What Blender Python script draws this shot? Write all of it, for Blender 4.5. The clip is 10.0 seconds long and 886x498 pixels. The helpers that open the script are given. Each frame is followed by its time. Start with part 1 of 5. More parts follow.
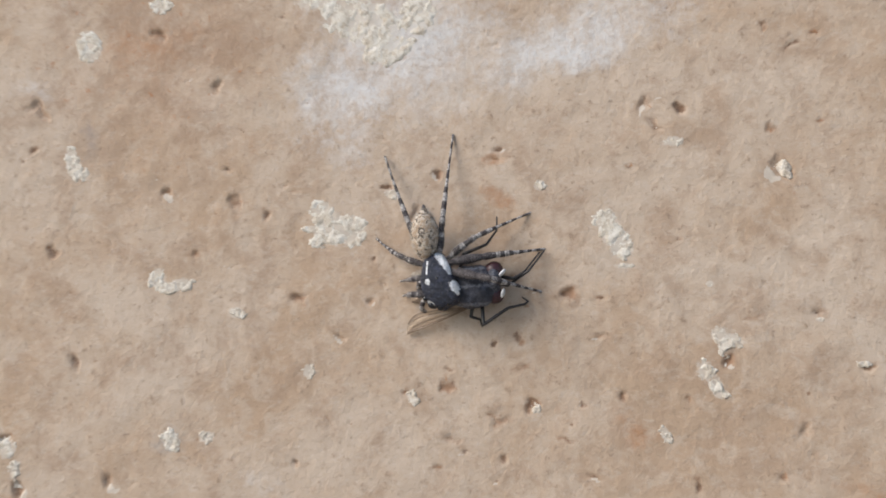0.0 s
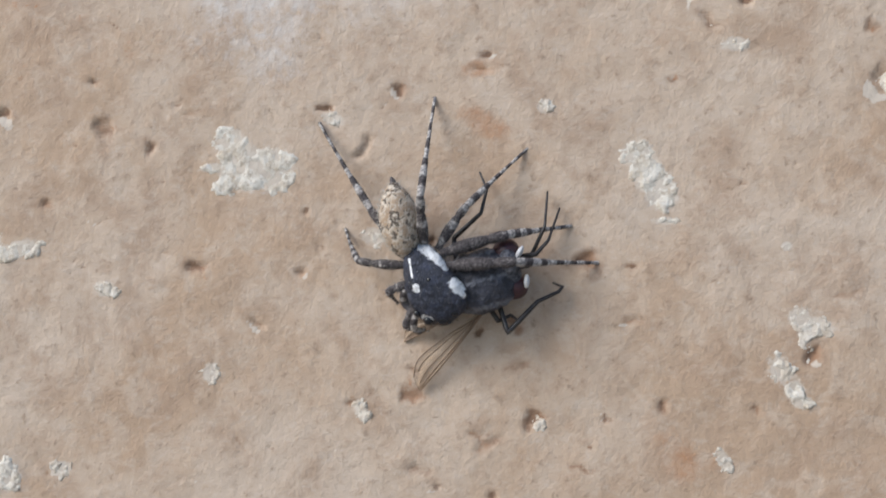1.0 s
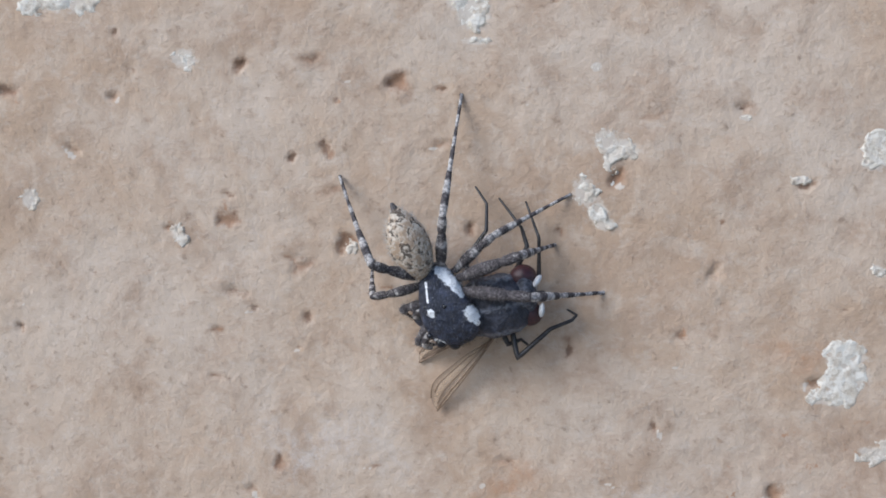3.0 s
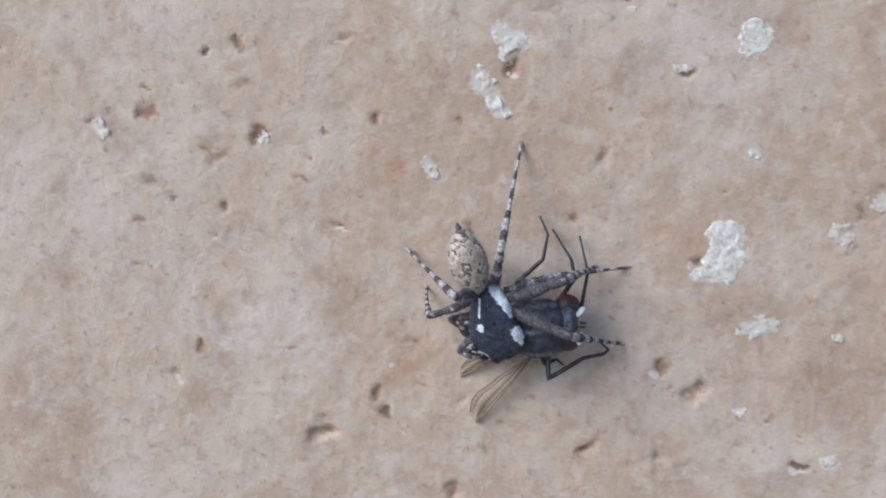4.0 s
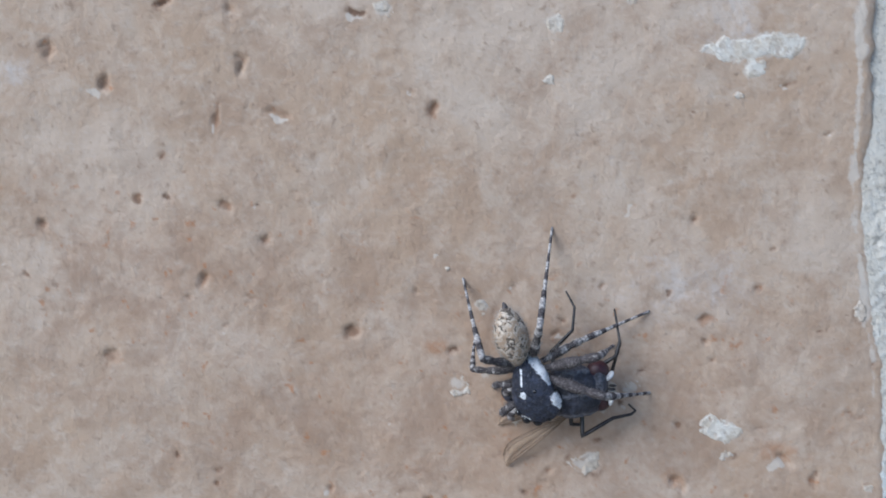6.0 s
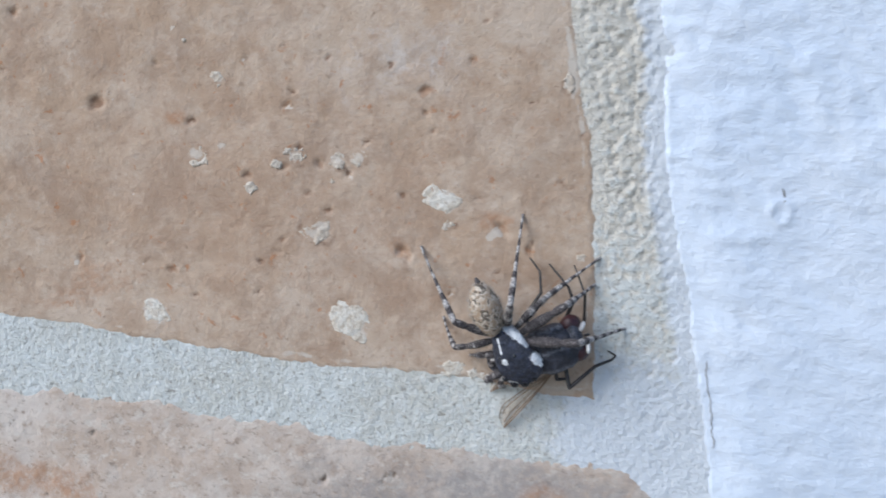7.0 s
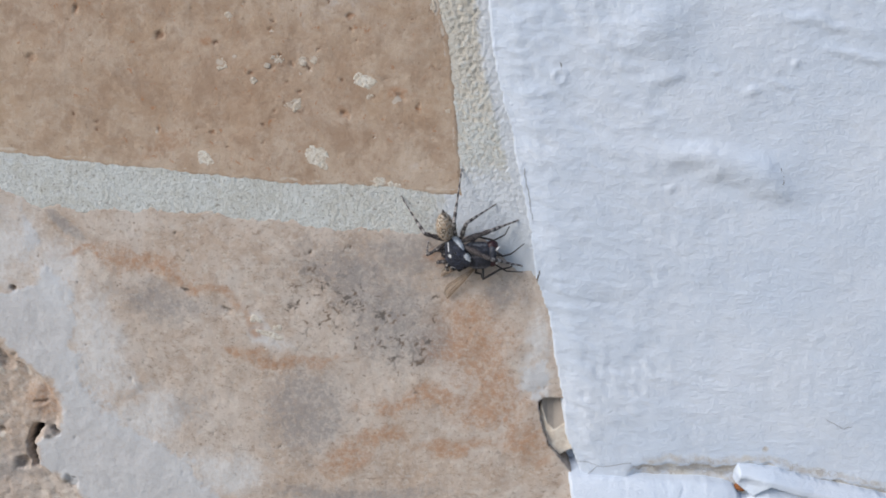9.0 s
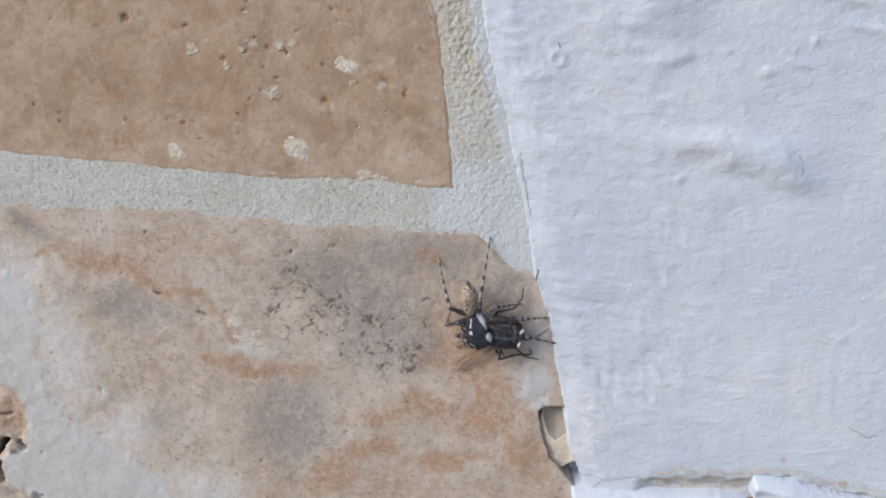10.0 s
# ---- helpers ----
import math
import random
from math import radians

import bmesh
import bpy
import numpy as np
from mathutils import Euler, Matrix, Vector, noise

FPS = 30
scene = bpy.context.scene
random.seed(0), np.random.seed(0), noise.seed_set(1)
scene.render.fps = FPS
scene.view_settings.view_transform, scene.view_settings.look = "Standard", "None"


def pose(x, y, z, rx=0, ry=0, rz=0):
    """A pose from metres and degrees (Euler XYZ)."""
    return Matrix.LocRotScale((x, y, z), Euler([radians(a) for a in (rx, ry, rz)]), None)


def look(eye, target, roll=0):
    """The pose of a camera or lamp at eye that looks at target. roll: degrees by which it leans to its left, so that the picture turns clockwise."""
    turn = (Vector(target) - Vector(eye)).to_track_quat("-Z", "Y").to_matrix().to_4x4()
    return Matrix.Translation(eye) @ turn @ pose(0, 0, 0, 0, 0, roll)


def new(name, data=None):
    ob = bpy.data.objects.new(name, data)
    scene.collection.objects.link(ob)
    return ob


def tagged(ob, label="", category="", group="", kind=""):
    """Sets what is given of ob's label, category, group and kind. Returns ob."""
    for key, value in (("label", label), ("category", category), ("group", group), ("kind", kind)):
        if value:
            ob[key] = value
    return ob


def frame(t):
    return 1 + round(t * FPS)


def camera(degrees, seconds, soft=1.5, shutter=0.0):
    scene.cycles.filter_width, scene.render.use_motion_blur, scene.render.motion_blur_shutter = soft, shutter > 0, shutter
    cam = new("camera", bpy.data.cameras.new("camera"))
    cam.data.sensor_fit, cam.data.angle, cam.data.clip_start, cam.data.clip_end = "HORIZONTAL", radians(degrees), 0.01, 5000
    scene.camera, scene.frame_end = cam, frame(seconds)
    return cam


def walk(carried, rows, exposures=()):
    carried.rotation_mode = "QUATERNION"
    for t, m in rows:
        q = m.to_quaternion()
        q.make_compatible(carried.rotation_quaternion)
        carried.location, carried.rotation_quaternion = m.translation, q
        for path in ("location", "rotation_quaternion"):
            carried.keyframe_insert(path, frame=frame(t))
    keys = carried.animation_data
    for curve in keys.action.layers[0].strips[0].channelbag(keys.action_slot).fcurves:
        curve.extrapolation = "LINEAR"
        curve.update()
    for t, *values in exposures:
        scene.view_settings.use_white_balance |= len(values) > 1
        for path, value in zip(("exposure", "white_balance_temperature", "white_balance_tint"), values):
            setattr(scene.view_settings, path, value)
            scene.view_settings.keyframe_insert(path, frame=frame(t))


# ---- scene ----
cam = camera(63, 10.0, soft=1.7, shutter=0.22)
walk(cam, [
    (0, pose(0.00336, -0.05492, 1.20127, 93.15, -0.18, 9.05)),
    (0.5, pose(0.00198, -0.04205, 1.20362, 91.53, 0.21, 6.60)),
    (1, pose(0.00000, -0.03835, 1.20000, 92.29, -0.26, 5.05)),
    (1.5, pose(-0.00108, -0.04043, 1.19713, 92.28, -0.77, 5.51)),
    (2, pose(0.00111, -0.03927, 1.19700, 92.78, -0.91, 4.98)),
    (2.2, pose(0.00307, -0.03875, 1.19604, 91.98, -1.01, 4.96)),
    (3.3, pose(0.01014, -0.03757, 1.19683, 81.96, -0.26, 4.35)),
    (3.5, pose(0.01008, -0.03816, 1.19578, 81.91, -0.28, 4.30)),
    (4, pose(0.01425, -0.04016, 1.19188, 82.06, -0.21, 3.66)),
    (4.5, pose(0.02258, -0.04199, 1.18498, 81.92, 0.21, 3.40)),
    (5, pose(0.03172, -0.04333, 1.17560, 84.23, 0.09, 3.52)),
    (5.5, pose(0.03444, -0.04431, 1.17156, 84.13, 0.11, 3.47)),
    (5.7, pose(0.03629, -0.04464, 1.16887, 84.07, 0.06, 3.38)),
    (6.8, pose(0.05376, -0.04643, 1.15309, 82.85, -1.55, 3.59)),
    (7, pose(0.05778, -0.04784, 1.15090, 83.23, -1.41, 3.47)),
    (7.5, pose(0.06243, -0.06205, 1.15156, 80.56, -0.11, 3.91)),
    (8, pose(0.07049, -0.06905, 1.14664, 78.71, 1.01, 4.19)),
    (8.5, pose(0.07292, -0.07629, 1.14715, 77.30, 1.45, 4.96)),
    (9, pose(0.07128, -0.08239, 1.14885, 76.49, 1.85, 5.25)),
    (9.5, pose(0.07216, -0.08302, 1.15099, 76.14, 2.24, 5.52)),
    (10, pose(0.07167, -0.07628, 1.14694, 76.62, 2.31, 5.15)),
], exposures=[(0, 0.26, 6440, 10), (1, 0.27, 6070, 9), (1.5, 0.33, 5850, 9), (2, 0.31, 5820, 9), (3.5, 0.27, 5530, 9), (4, 0.33, 5450, 9), (4.5, 0.38, 5390, 8), (5, 0.38, 5310, 9), (5.5, 0.17, 5300, 8), (7, 0.18, 5670, 8), (7.5, 0.16, 5780, 9), (8, 0.08, 5860, 9), (8.5, -0.04, 6110, 10), (9, -0.06, 6250, 10), (10, -0.08, 6400, 11)])

# ---- light ----
SUN_HEIGHT, SUN_TURN = 34.0, -55.0        # degrees above the horizon; to the left of the wall's outward normal
world = bpy.data.worlds.new("sky")
scene.world = world
world.use_nodes = True
sky = world.node_tree.nodes.new("ShaderNodeTexSky")
sky.sky_type, sky.sun_disc = "NISHITA", False
sky.sun_elevation, sky.sun_rotation = radians(SUN_HEIGHT), radians(180 - SUN_TURN)
background = world.node_tree.nodes["Background"]
background.inputs["Strength"].default_value = 0.13
world.node_tree.links.new(sky.outputs[0], background.inputs["Color"])
sun = new("sun", bpy.data.lights.new("sun", "SUN"))
sun.data.energy, sun.data.angle, sun.data.color = 2.7, radians(32), (1.0, 0.95, 0.88)
ch, sh, ct, st = [f(radians(a)) for a in (SUN_HEIGHT, SUN_TURN) for f in (math.cos, math.sin)]
sun.matrix_basis = look((ch * st, -ch * ct, 1.2 + sh), (0, 0, 1.2))

M = 0.001                                  # the place is laid out in millimetres on the wall
Z0 = 1200.0                                # height of the wall's origin above the ground, in millimetres
rng = np.random.default_rng(7)


# ---- materials ----
class Mat:
    """A node material with short ways to add nodes."""

    def __init__(self, name, rough=0.8, metal=0.0, spec=0.5):
        self.m = bpy.data.materials.new(name)
        self.m.use_nodes = True
        self.t = self.m.node_tree
        self.b = self.t.nodes["Principled BSDF"]
        self.b.inputs["Roughness"].default_value = rough
        self.b.inputs["Metallic"].default_value = metal
        self.b.inputs["Specular IOR Level"].default_value = spec
        self.co = self.t.nodes.new("ShaderNodeTexCoord").outputs["Object"]

    def put(self, value, socket):
        if isinstance(value, (int, float, tuple)):
            socket.default_value = (*value, 1.0) if isinstance(value, tuple) and len(value) == 3 else value
        else:
            self.t.links.new(value, socket)

    def noise(self, size, detail=4.0, rough=0.55, warp=0.0, co=None):
        """fBm noise whose grain is about size millimetres."""
        n = self.t.nodes.new("ShaderNodeTexNoise")
        n.inputs["Scale"].default_value = 1.0 / (size * M)
        n.inputs["Detail"].default_value, n.inputs["Roughness"].default_value = detail, rough
        n.inputs["Distortion"].default_value = warp
        self.t.links.new(co or self.co, n.inputs["Vector"])
        return n.outputs["Fac"]

    def cells(self, size, feature="F1", out="Distance", co=None):
        n = self.t.nodes.new("ShaderNodeTexVoronoi")
        n.feature = feature
        n.inputs["Scale"].default_value = 1.0 / (size * M)
        self.t.links.new(co or self.co, n.inputs["Vector"])
        return n.outputs[out]

    def attr(self, name):
        n = self.t.nodes.new("ShaderNodeAttribute")
        n.attribute_name = name
        return n.outputs["Fac"]

    def stretched(self, sx, sy, sz, turn=0.0):
        n = self.t.nodes.new("ShaderNodeMapping")
        n.inputs["Scale"].default_value = (sx, sy, sz)
        n.inputs["Rotation"].default_value = (0, radians(turn), 0)
        self.t.links.new(self.co, n.inputs["Vector"])
        return n.outputs[0]

    def math(self, op, a, b=0.0):
        n = self.t.nodes.new("ShaderNodeMath")
        n.operation = op
        self.put(a, n.inputs[0])
        self.put(b, n.inputs[1])
        return n.outputs[0]

    def ramp(self, value, lo, hi, a=0.0, b=1.0):
        n = self.t.nodes.new("ShaderNodeMapRange")
        n.interpolation_type = "SMOOTHSTEP"
        self.put(value, n.inputs["Value"])
        for key, v in (("From Min", lo), ("From Max", hi), ("To Min", a), ("To Max", b)):
            n.inputs[key].default_value = v
        return n.outputs["Result"]

    def mix(self, fac, a, b, blend="MIX"):
        n = self.t.nodes.new("ShaderNodeMix")
        n.data_type, n.blend_type = "RGBA", blend
        self.put(fac, n.inputs["Factor"])
        self.put(a, n.inputs[6])
        self.put(b, n.inputs[7])
        return n.outputs[2]

    def bump(self, height, depth, strength=1.0):
        """Relief of depth millimetres."""
        n = self.t.nodes.new("ShaderNodeBump")
        n.inputs["Distance"].default_value = depth * M
        n.inputs["Strength"].default_value = strength
        self.put(height, n.inputs["Height"])
        if self.b.inputs["Normal"].links:
            self.t.links.new(self.b.inputs["Normal"].links[0].from_socket, n.inputs["Normal"])
        self.t.links.new(n.outputs[0], self.b.inputs["Normal"])
        return self

    def colour(self, value):
        self.put(value, self.b.inputs["Base Color"])
        return self


def stone_material(name, tan, light, dark, pit_colours, speck, flakes):
    """Worn limestone: cloudy, with pale, rusty, grey, limy and pitted places given by attributes."""
    k = Mat(name, rough=0.85, spec=0.25)
    c = k.mix(k.ramp(k.noise(13, 6, 0.66, 0.5), 0.36, 0.64), tan, light)
    c = k.mix(k.ramp(k.noise(4.5, 5, 0.62, 0.4), 0.46, 0.68, 0, 0.7), c, dark)
    c = k.mix(k.ramp(k.noise(1.9, 4, 0.62, 0.6), 0.46, 0.68, 0, 0.6), c, light)
    c = k.mix(k.ramp(k.noise(1.0, 4, 0.66), 0.5, 0.72, 0, speck), c, dark)
    c = k.mix(k.ramp(k.noise(0.5, 3, 0.6, 0.3), 0.62, 0.74, 0, 0.45), c, tuple(0.6 * v for v in dark))
    c = k.mix(k.ramp(k.noise(0.9, 6, 0.8, 0.3, k.stretched(0.8, 1, 1.2, -8)), 0.5, 0.66, 0, flakes), c, (0.62, 0.56, 0.49))
    c = k.mix(k.ramp(k.noise(0.55, 6, 0.8, 0.3, k.stretched(0.8, 1, 1.2, 14)), 0.54, 0.68, 0, flakes), c, tuple(0.6 * v for v in dark))
    wide = k.math("MULTIPLY", k.math("SUBTRACT", k.noise(3.0, 6, 0.7, 0.8), 0.5), 1.3)
    edge = k.math("ADD", wide, k.math("MULTIPLY", k.math("SUBTRACT", k.noise(0.6, 5, 0.75), 0.5), 1.2))
    for key, paint, other, most in (("grey", (0.27, 0.245, 0.235), (0.37, 0.335, 0.315), 0.8), ("brown", (0.435, 0.285, 0.19), (0.375, 0.245, 0.165), 0.55), ("pale", (0.64, 0.615, 0.59), (0.70, 0.69, 0.69), 0.86), ("rust", (0.47, 0.265, 0.145), (0.37, 0.19, 0.105), 0.78)):
        fac = k.math("MULTIPLY", k.ramp(k.math("ADD", k.attr(key), edge), 0.0, 1.35, 0, most), k.ramp(k.noise(0.6, 6, 0.8), 0.36, 0.56, 0.7 if key == "pale" else 0.45, 1.0))
        if key == "rust":
            fac = k.math("MULTIPLY", fac, k.ramp(k.noise(1.1, 5, 0.7), 0.34, 0.60, 0.4, 1.0))
        c = k.mix(fac, c, k.mix(k.noise(0.9, 4, 0.7), paint, other))
    aged = k.ramp(k.attr("brown"), -0.3, 0.6)
    c = k.mix(k.math("MULTIPLY", aged, k.ramp(k.noise(5.0, 6, 0.7, 0.5), 0.46, 0.62, 0, 0.45)), c, (0.30, 0.195, 0.13))
    c = k.mix(k.math("MULTIPLY", aged, k.ramp(k.noise(4.0, 6, 0.7, 0.5), 0.52, 0.66, 0, 0.4)), c, (0.56, 0.43, 0.32))
    c = k.mix(k.math("MULTIPLY", aged, k.ramp(k.noise(0.9, 4, 0.65, 0.4), 0.62, 0.70, 0, 0.75)), c, (0.40, 0.19, 0.09))
    fine = k.math("MULTIPLY", k.math("SUBTRACT", k.noise(0.3, 4, 0.7), 0.5), 1.3)
    lime = k.ramp(k.math("ADD", k.attr("lime"), fine), 0.35, 0.8, 0, 0.6)
    c = k.mix(lime, c, (0.64, 0.585, 0.51))
    pit = k.ramp(k.math("ADD", k.attr("pit"), fine), 0.12, 0.95, 0, 0.9)
    c = k.mix(pit, c, k.mix(k.ramp(k.noise(2.5, 2), 0.4, 0.6), *pit_colours))
    here = k.ramp(k.math("ADD", k.attr("net"), k.math("MULTIPLY", k.math("SUBTRACT", k.noise(2.2, 4, 0.7), 0.5), 2.4)), -0.1, 0.9)
    worms = k.math("MAXIMUM", k.ramp(k.noise(1.5, 5, 0.68, 0.35, k.stretched(1.0, 1, 1.25, 35)), 0.555, 0.63), k.ramp(k.noise(0.7, 4, 0.65, 0.4, k.stretched(1.0, 1, 1.4, 40)), 0.585, 0.66, 0, 0.8))
    veins = k.math("MULTIPLY", worms, k.math("MULTIPLY", here, 0.45))
    c = k.mix(veins, c, (0.19, 0.175, 0.165))
    c = k.mix(k.ramp(k.math("ADD", k.attr("smear"), fine), 0.1, 0.8, 0, 0.8), c, k.mix(k.noise(0.9, 5, 0.7), (0.53, 0.53, 0.54), (0.66, 0.67, 0.69)))
    # shade inside the hole and the gap, put into the colour as near black
    c = k.mix(k.attr("hollow_shade"), c, (0.018, 0.015, 0.015))
    k.colour(c)
    k.bump(k.noise(2.2, 6, 0.7), 0.2, 0.8).bump(k.noise(0.5, 5, 0.75), 0.08, 0.8)
    return k.m


def crust_material():
    k = Mat("lime_crust", rough=0.92, spec=0.15)
    c = k.mix(k.ramp(k.noise(0.8, 6, 0.8), 0.4, 0.65), (0.75, 0.70, 0.62), (0.60, 0.52, 0.42))
    c = k.mix(k.ramp(k.noise(0.35, 4, 0.75), 0.50, 0.64, 0, 0.7), c, (0.46, 0.37, 0.28))
    faint = k.ramp(k.math("ADD", k.attr("faint"), k.math("MULTIPLY", k.math("SUBTRACT", k.noise(0.5, 5, 0.75), 0.5), 2.0)), 0.0, 1.0, 0, 0.9)
    c = k.mix(faint, c, k.mix(k.noise(0.5, 5, 0.7), (0.42, 0.31, 0.22), (0.62, 0.54, 0.45)))
    return k.colour(c).bump(k.noise(0.45, 6, 0.8), 0.12).m


def mortar_material():
    k = Mat("mortar", rough=0.92, spec=0.2)
    c = k.mix(k.ramp(k.noise(7, 5, 0.65), 0.35, 0.65), (0.625, 0.635, 0.605), (0.565, 0.555, 0.505))
    c = k.mix(k.ramp(k.noise(1.0, 5, 0.7), 0.4, 0.7, 0, 0.7), c, (0.72, 0.735, 0.72))
    speck = k.math("ADD", k.attr("cream"), k.math("MULTIPLY", k.math("SUBTRACT", k.noise(0.7, 5, 0.7), 0.5), 1.6))
    c = k.mix(k.ramp(speck, 0.2, 1.1, 0, 0.8), c, k.mix(k.noise(0.8), (0.55, 0.465, 0.36), (0.74, 0.70, 0.62)))
    c = k.mix(k.ramp(k.noise(0.42, 4, 0.65), 0.58, 0.67, 0, 0.65), c, (0.27, 0.24, 0.20))
    c = k.mix(k.ramp(k.noise(0.24, 3, 0.6), 0.56, 0.67, 0, 0.5), c, (0.30, 0.28, 0.25))
    c = k.mix(k.ramp(k.math("ADD", k.attr("wash"), k.math("MULTIPLY", k.math("SUBTRACT", k.noise(1.2, 5, 0.75), 0.5), 1.6)), 0.2, 0.8, 0, 0.85), c, (0.69, 0.72, 0.765))
    # the hollow's shade, painted near black on the mortar
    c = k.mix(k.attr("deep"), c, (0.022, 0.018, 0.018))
    return k.colour(c).bump(k.noise(0.6, 5, 0.7), 0.2).bump(k.noise(0.22, 4, 0.7), 0.10).m


def paint_material():
    k = Mat("white_paint", rough=0.5, spec=0.35)
    c = k.mix(k.ramp(k.noise(14, 5, 0.65), 0.35, 0.7), (0.63, 0.69, 0.785), (0.70, 0.74, 0.81))
    c = k.mix(k.ramp(k.noise(2.2, 6, 0.72, 0.5), 0.6, 0.82, 0, 0.45), c, (0.60, 0.62, 0.64))
    # dirt, and the painted shade of the recess under the board, as beige and brown
    stain = k.math("ADD", k.attr("dirt_shade"), k.math("MULTIPLY", k.math("SUBTRACT", k.noise(1.6, 5, 0.7), 0.5), 1.2))
    c = k.mix(k.ramp(stain, 0.3, 1.0, 0, 0.85), c, k.mix(k.ramp(k.noise(1.2, 4, 0.7), 0.4, 0.6), (0.60, 0.54, 0.45), (0.42, 0.34, 0.25)))
    craze = k.math("MULTIPLY", k.ramp(k.cells(0.6, "DISTANCE_TO_EDGE"), 0.0, 0.06, 1, 0), k.ramp(k.noise(3, 3), 0.45, 0.6))
    c = k.mix(k.math("MULTIPLY", craze, k.ramp(k.attr("dirt_shade"), 0.3, 0.6, 0, 0.7)), c, (0.34, 0.28, 0.21))
    k.colour(c)
    k.bump(k.noise(1.1, 3, 0.55, 0.5, k.stretched(0.5, 1, 1.5, 24)), 0.06, 0.9).bump(k.noise(2.0, 5, 0.62, 0.8, k.stretched(0.6, 1, 1.2, 20)), 0.09, 0.9).bump(k.noise(1.3, 5, 0.66, 0.8, k.stretched(0.6, 1, 1.2, -20)), 0.10, 0.9).bump(k.noise(0.7, 5, 0.7), 0.10, 0.9).bump(k.noise(0.3, 4, 0.7), 0.045, 0.9)
    return k.m


LIMESTONE = stone_material("limestone", (0.455, 0.325, 0.225), (0.55, 0.44, 0.345), (0.375, 0.26, 0.18), ((0.17, 0.10, 0.065), (0.31, 0.185, 0.115)), 0.5, 0.22)
MOTTLED = stone_material("mottled_limestone", (0.51, 0.398, 0.315), (0.60, 0.52, 0.455), (0.415, 0.315, 0.245), ((0.13, 0.11, 0.095), (0.20, 0.14, 0.10)), 0.75, 0.75)
CRUST, MORTAR, PAINT = crust_material(), mortar_material(), paint_material()


def grime_material(name, a, b):
    k = Mat(name, rough=0.95, spec=0.1)
    return k.colour(k.mix(k.noise(0.5, 3), a, b)).bump(k.noise(0.3, 3), 0.05).m


def chip_material():
    k = Mat("broken_stone", rough=0.85, spec=0.25)
    c = k.mix(k.ramp(k.noise(1.0, 4, 0.6), 0.35, 0.65), (0.82, 0.73, 0.62), (0.68, 0.57, 0.46))
    c = k.mix(k.attr("grey"), c, k.mix(k.noise(0.6, 4), (0.33, 0.28, 0.24), (0.40, 0.35, 0.30)))
    return k.colour(c).bump(k.noise(0.4, 4, 0.6), 0.06).m


GRIME, RUST, CHIP = grime_material("grime", (0.10, 0.075, 0.05), (0.2, 0.15, 0.10)), grime_material("rust", (0.32, 0.13, 0.05), (0.2, 0.08, 0.035)), chip_material()


# ---- relief fields ----
def lattice(x, y, size, seed):
    """Smooth value noise, -1 to 1, on arrays of millimetres."""
    table = np.random.default_rng(seed).uniform(-1, 1, (256, 256))
    u, v = x / size + 1000.37, y / size + 1000.71
    i, j = np.floor(u).astype(int), np.floor(v).astype(int)
    a, b = u - i, v - j
    a, b = a * a * (3 - 2 * a), b * b * (3 - 2 * b)
    i, j, i1, j1 = i % 256, j % 256, (i + 1) % 256, (j + 1) % 256
    return (table[i, j] * (1 - a) + table[i1, j] * a) * (1 - b) + (table[i, j1] * (1 - a) + table[i1, j1] * a) * b


def fbm(x, y, size, seed, octaves=4, fall=0.5):
    out, gain = 0 * x, 1.0
    for n in range(octaves):
        x, y = 0.8 * x - 0.6 * y, 0.6 * x + 0.8 * y
        out = out + gain * lattice(x, y, size / 2**n, seed + n)
        gain *= fall
    return out


def spread(lo, hi, step, low_end, high_end, coarse=6.0):
    """Coordinates with a fine step from lo to hi, and coarse ones on to the two ends."""
    return np.unique(np.r_[np.arange(low_end, lo, coarse), np.arange(lo, hi, step), np.arange(hi, high_end, coarse), high_end])


def smooth(v, lo, hi):
    s = np.clip((v - lo) / (hi - lo), 0, 1)
    return s * s * (3 - 2 * s)


def radius(x, z, spot):
    """The distance from an oval spot's middle, 1 on its rim."""
    cx, cz, length, width, angle = spot
    c, s = math.cos(radians(angle)), math.sin(radians(angle))
    return np.hypot(((x - cx) * c + (z - cz) * s) / (length / 2), (-(x - cx) * s + (z - cz) * c) / (width / 2))


def relief(name, xs, zs, height, material, attributes, parent=None):
    """A sheet on the wall: xs and zs in millimetres, height out of the wall in millimetres on their grid."""
    nx, nz = len(xs), len(zs)
    gx, gz = np.meshgrid(xs, zs, indexing="ij")
    co = np.stack([gx * M, -height * M, (gz + Z0) * M], -1).reshape(-1, 3)
    q = (np.arange(nx - 1)[:, None] * nz + np.arange(nz - 1)).ravel()
    faces = np.stack([q, q + nz, q + nz + 1, q + 1], 1)
    me = bpy.data.meshes.new(name)
    me.vertices.add(len(co))
    me.vertices.foreach_set("co", co.ravel())
    me.loops.add(faces.size)
    me.loops.foreach_set("vertex_index", faces.ravel())
    me.polygons.add(len(faces))
    me.polygons.foreach_set("loop_start", np.arange(0, faces.size, 4))
    me.update(calc_edges=True)
    me.polygons.foreach_set("use_smooth", np.ones(len(faces), bool))
    for key, values in attributes.items():
        me.attributes.new(key, "FLOAT", "POINT").data.foreach_set("value", np.clip(values, -1, 2).ravel())
    me.materials.append(material)
    ob = new(name, me)
    ob.parent = parent
    return ob


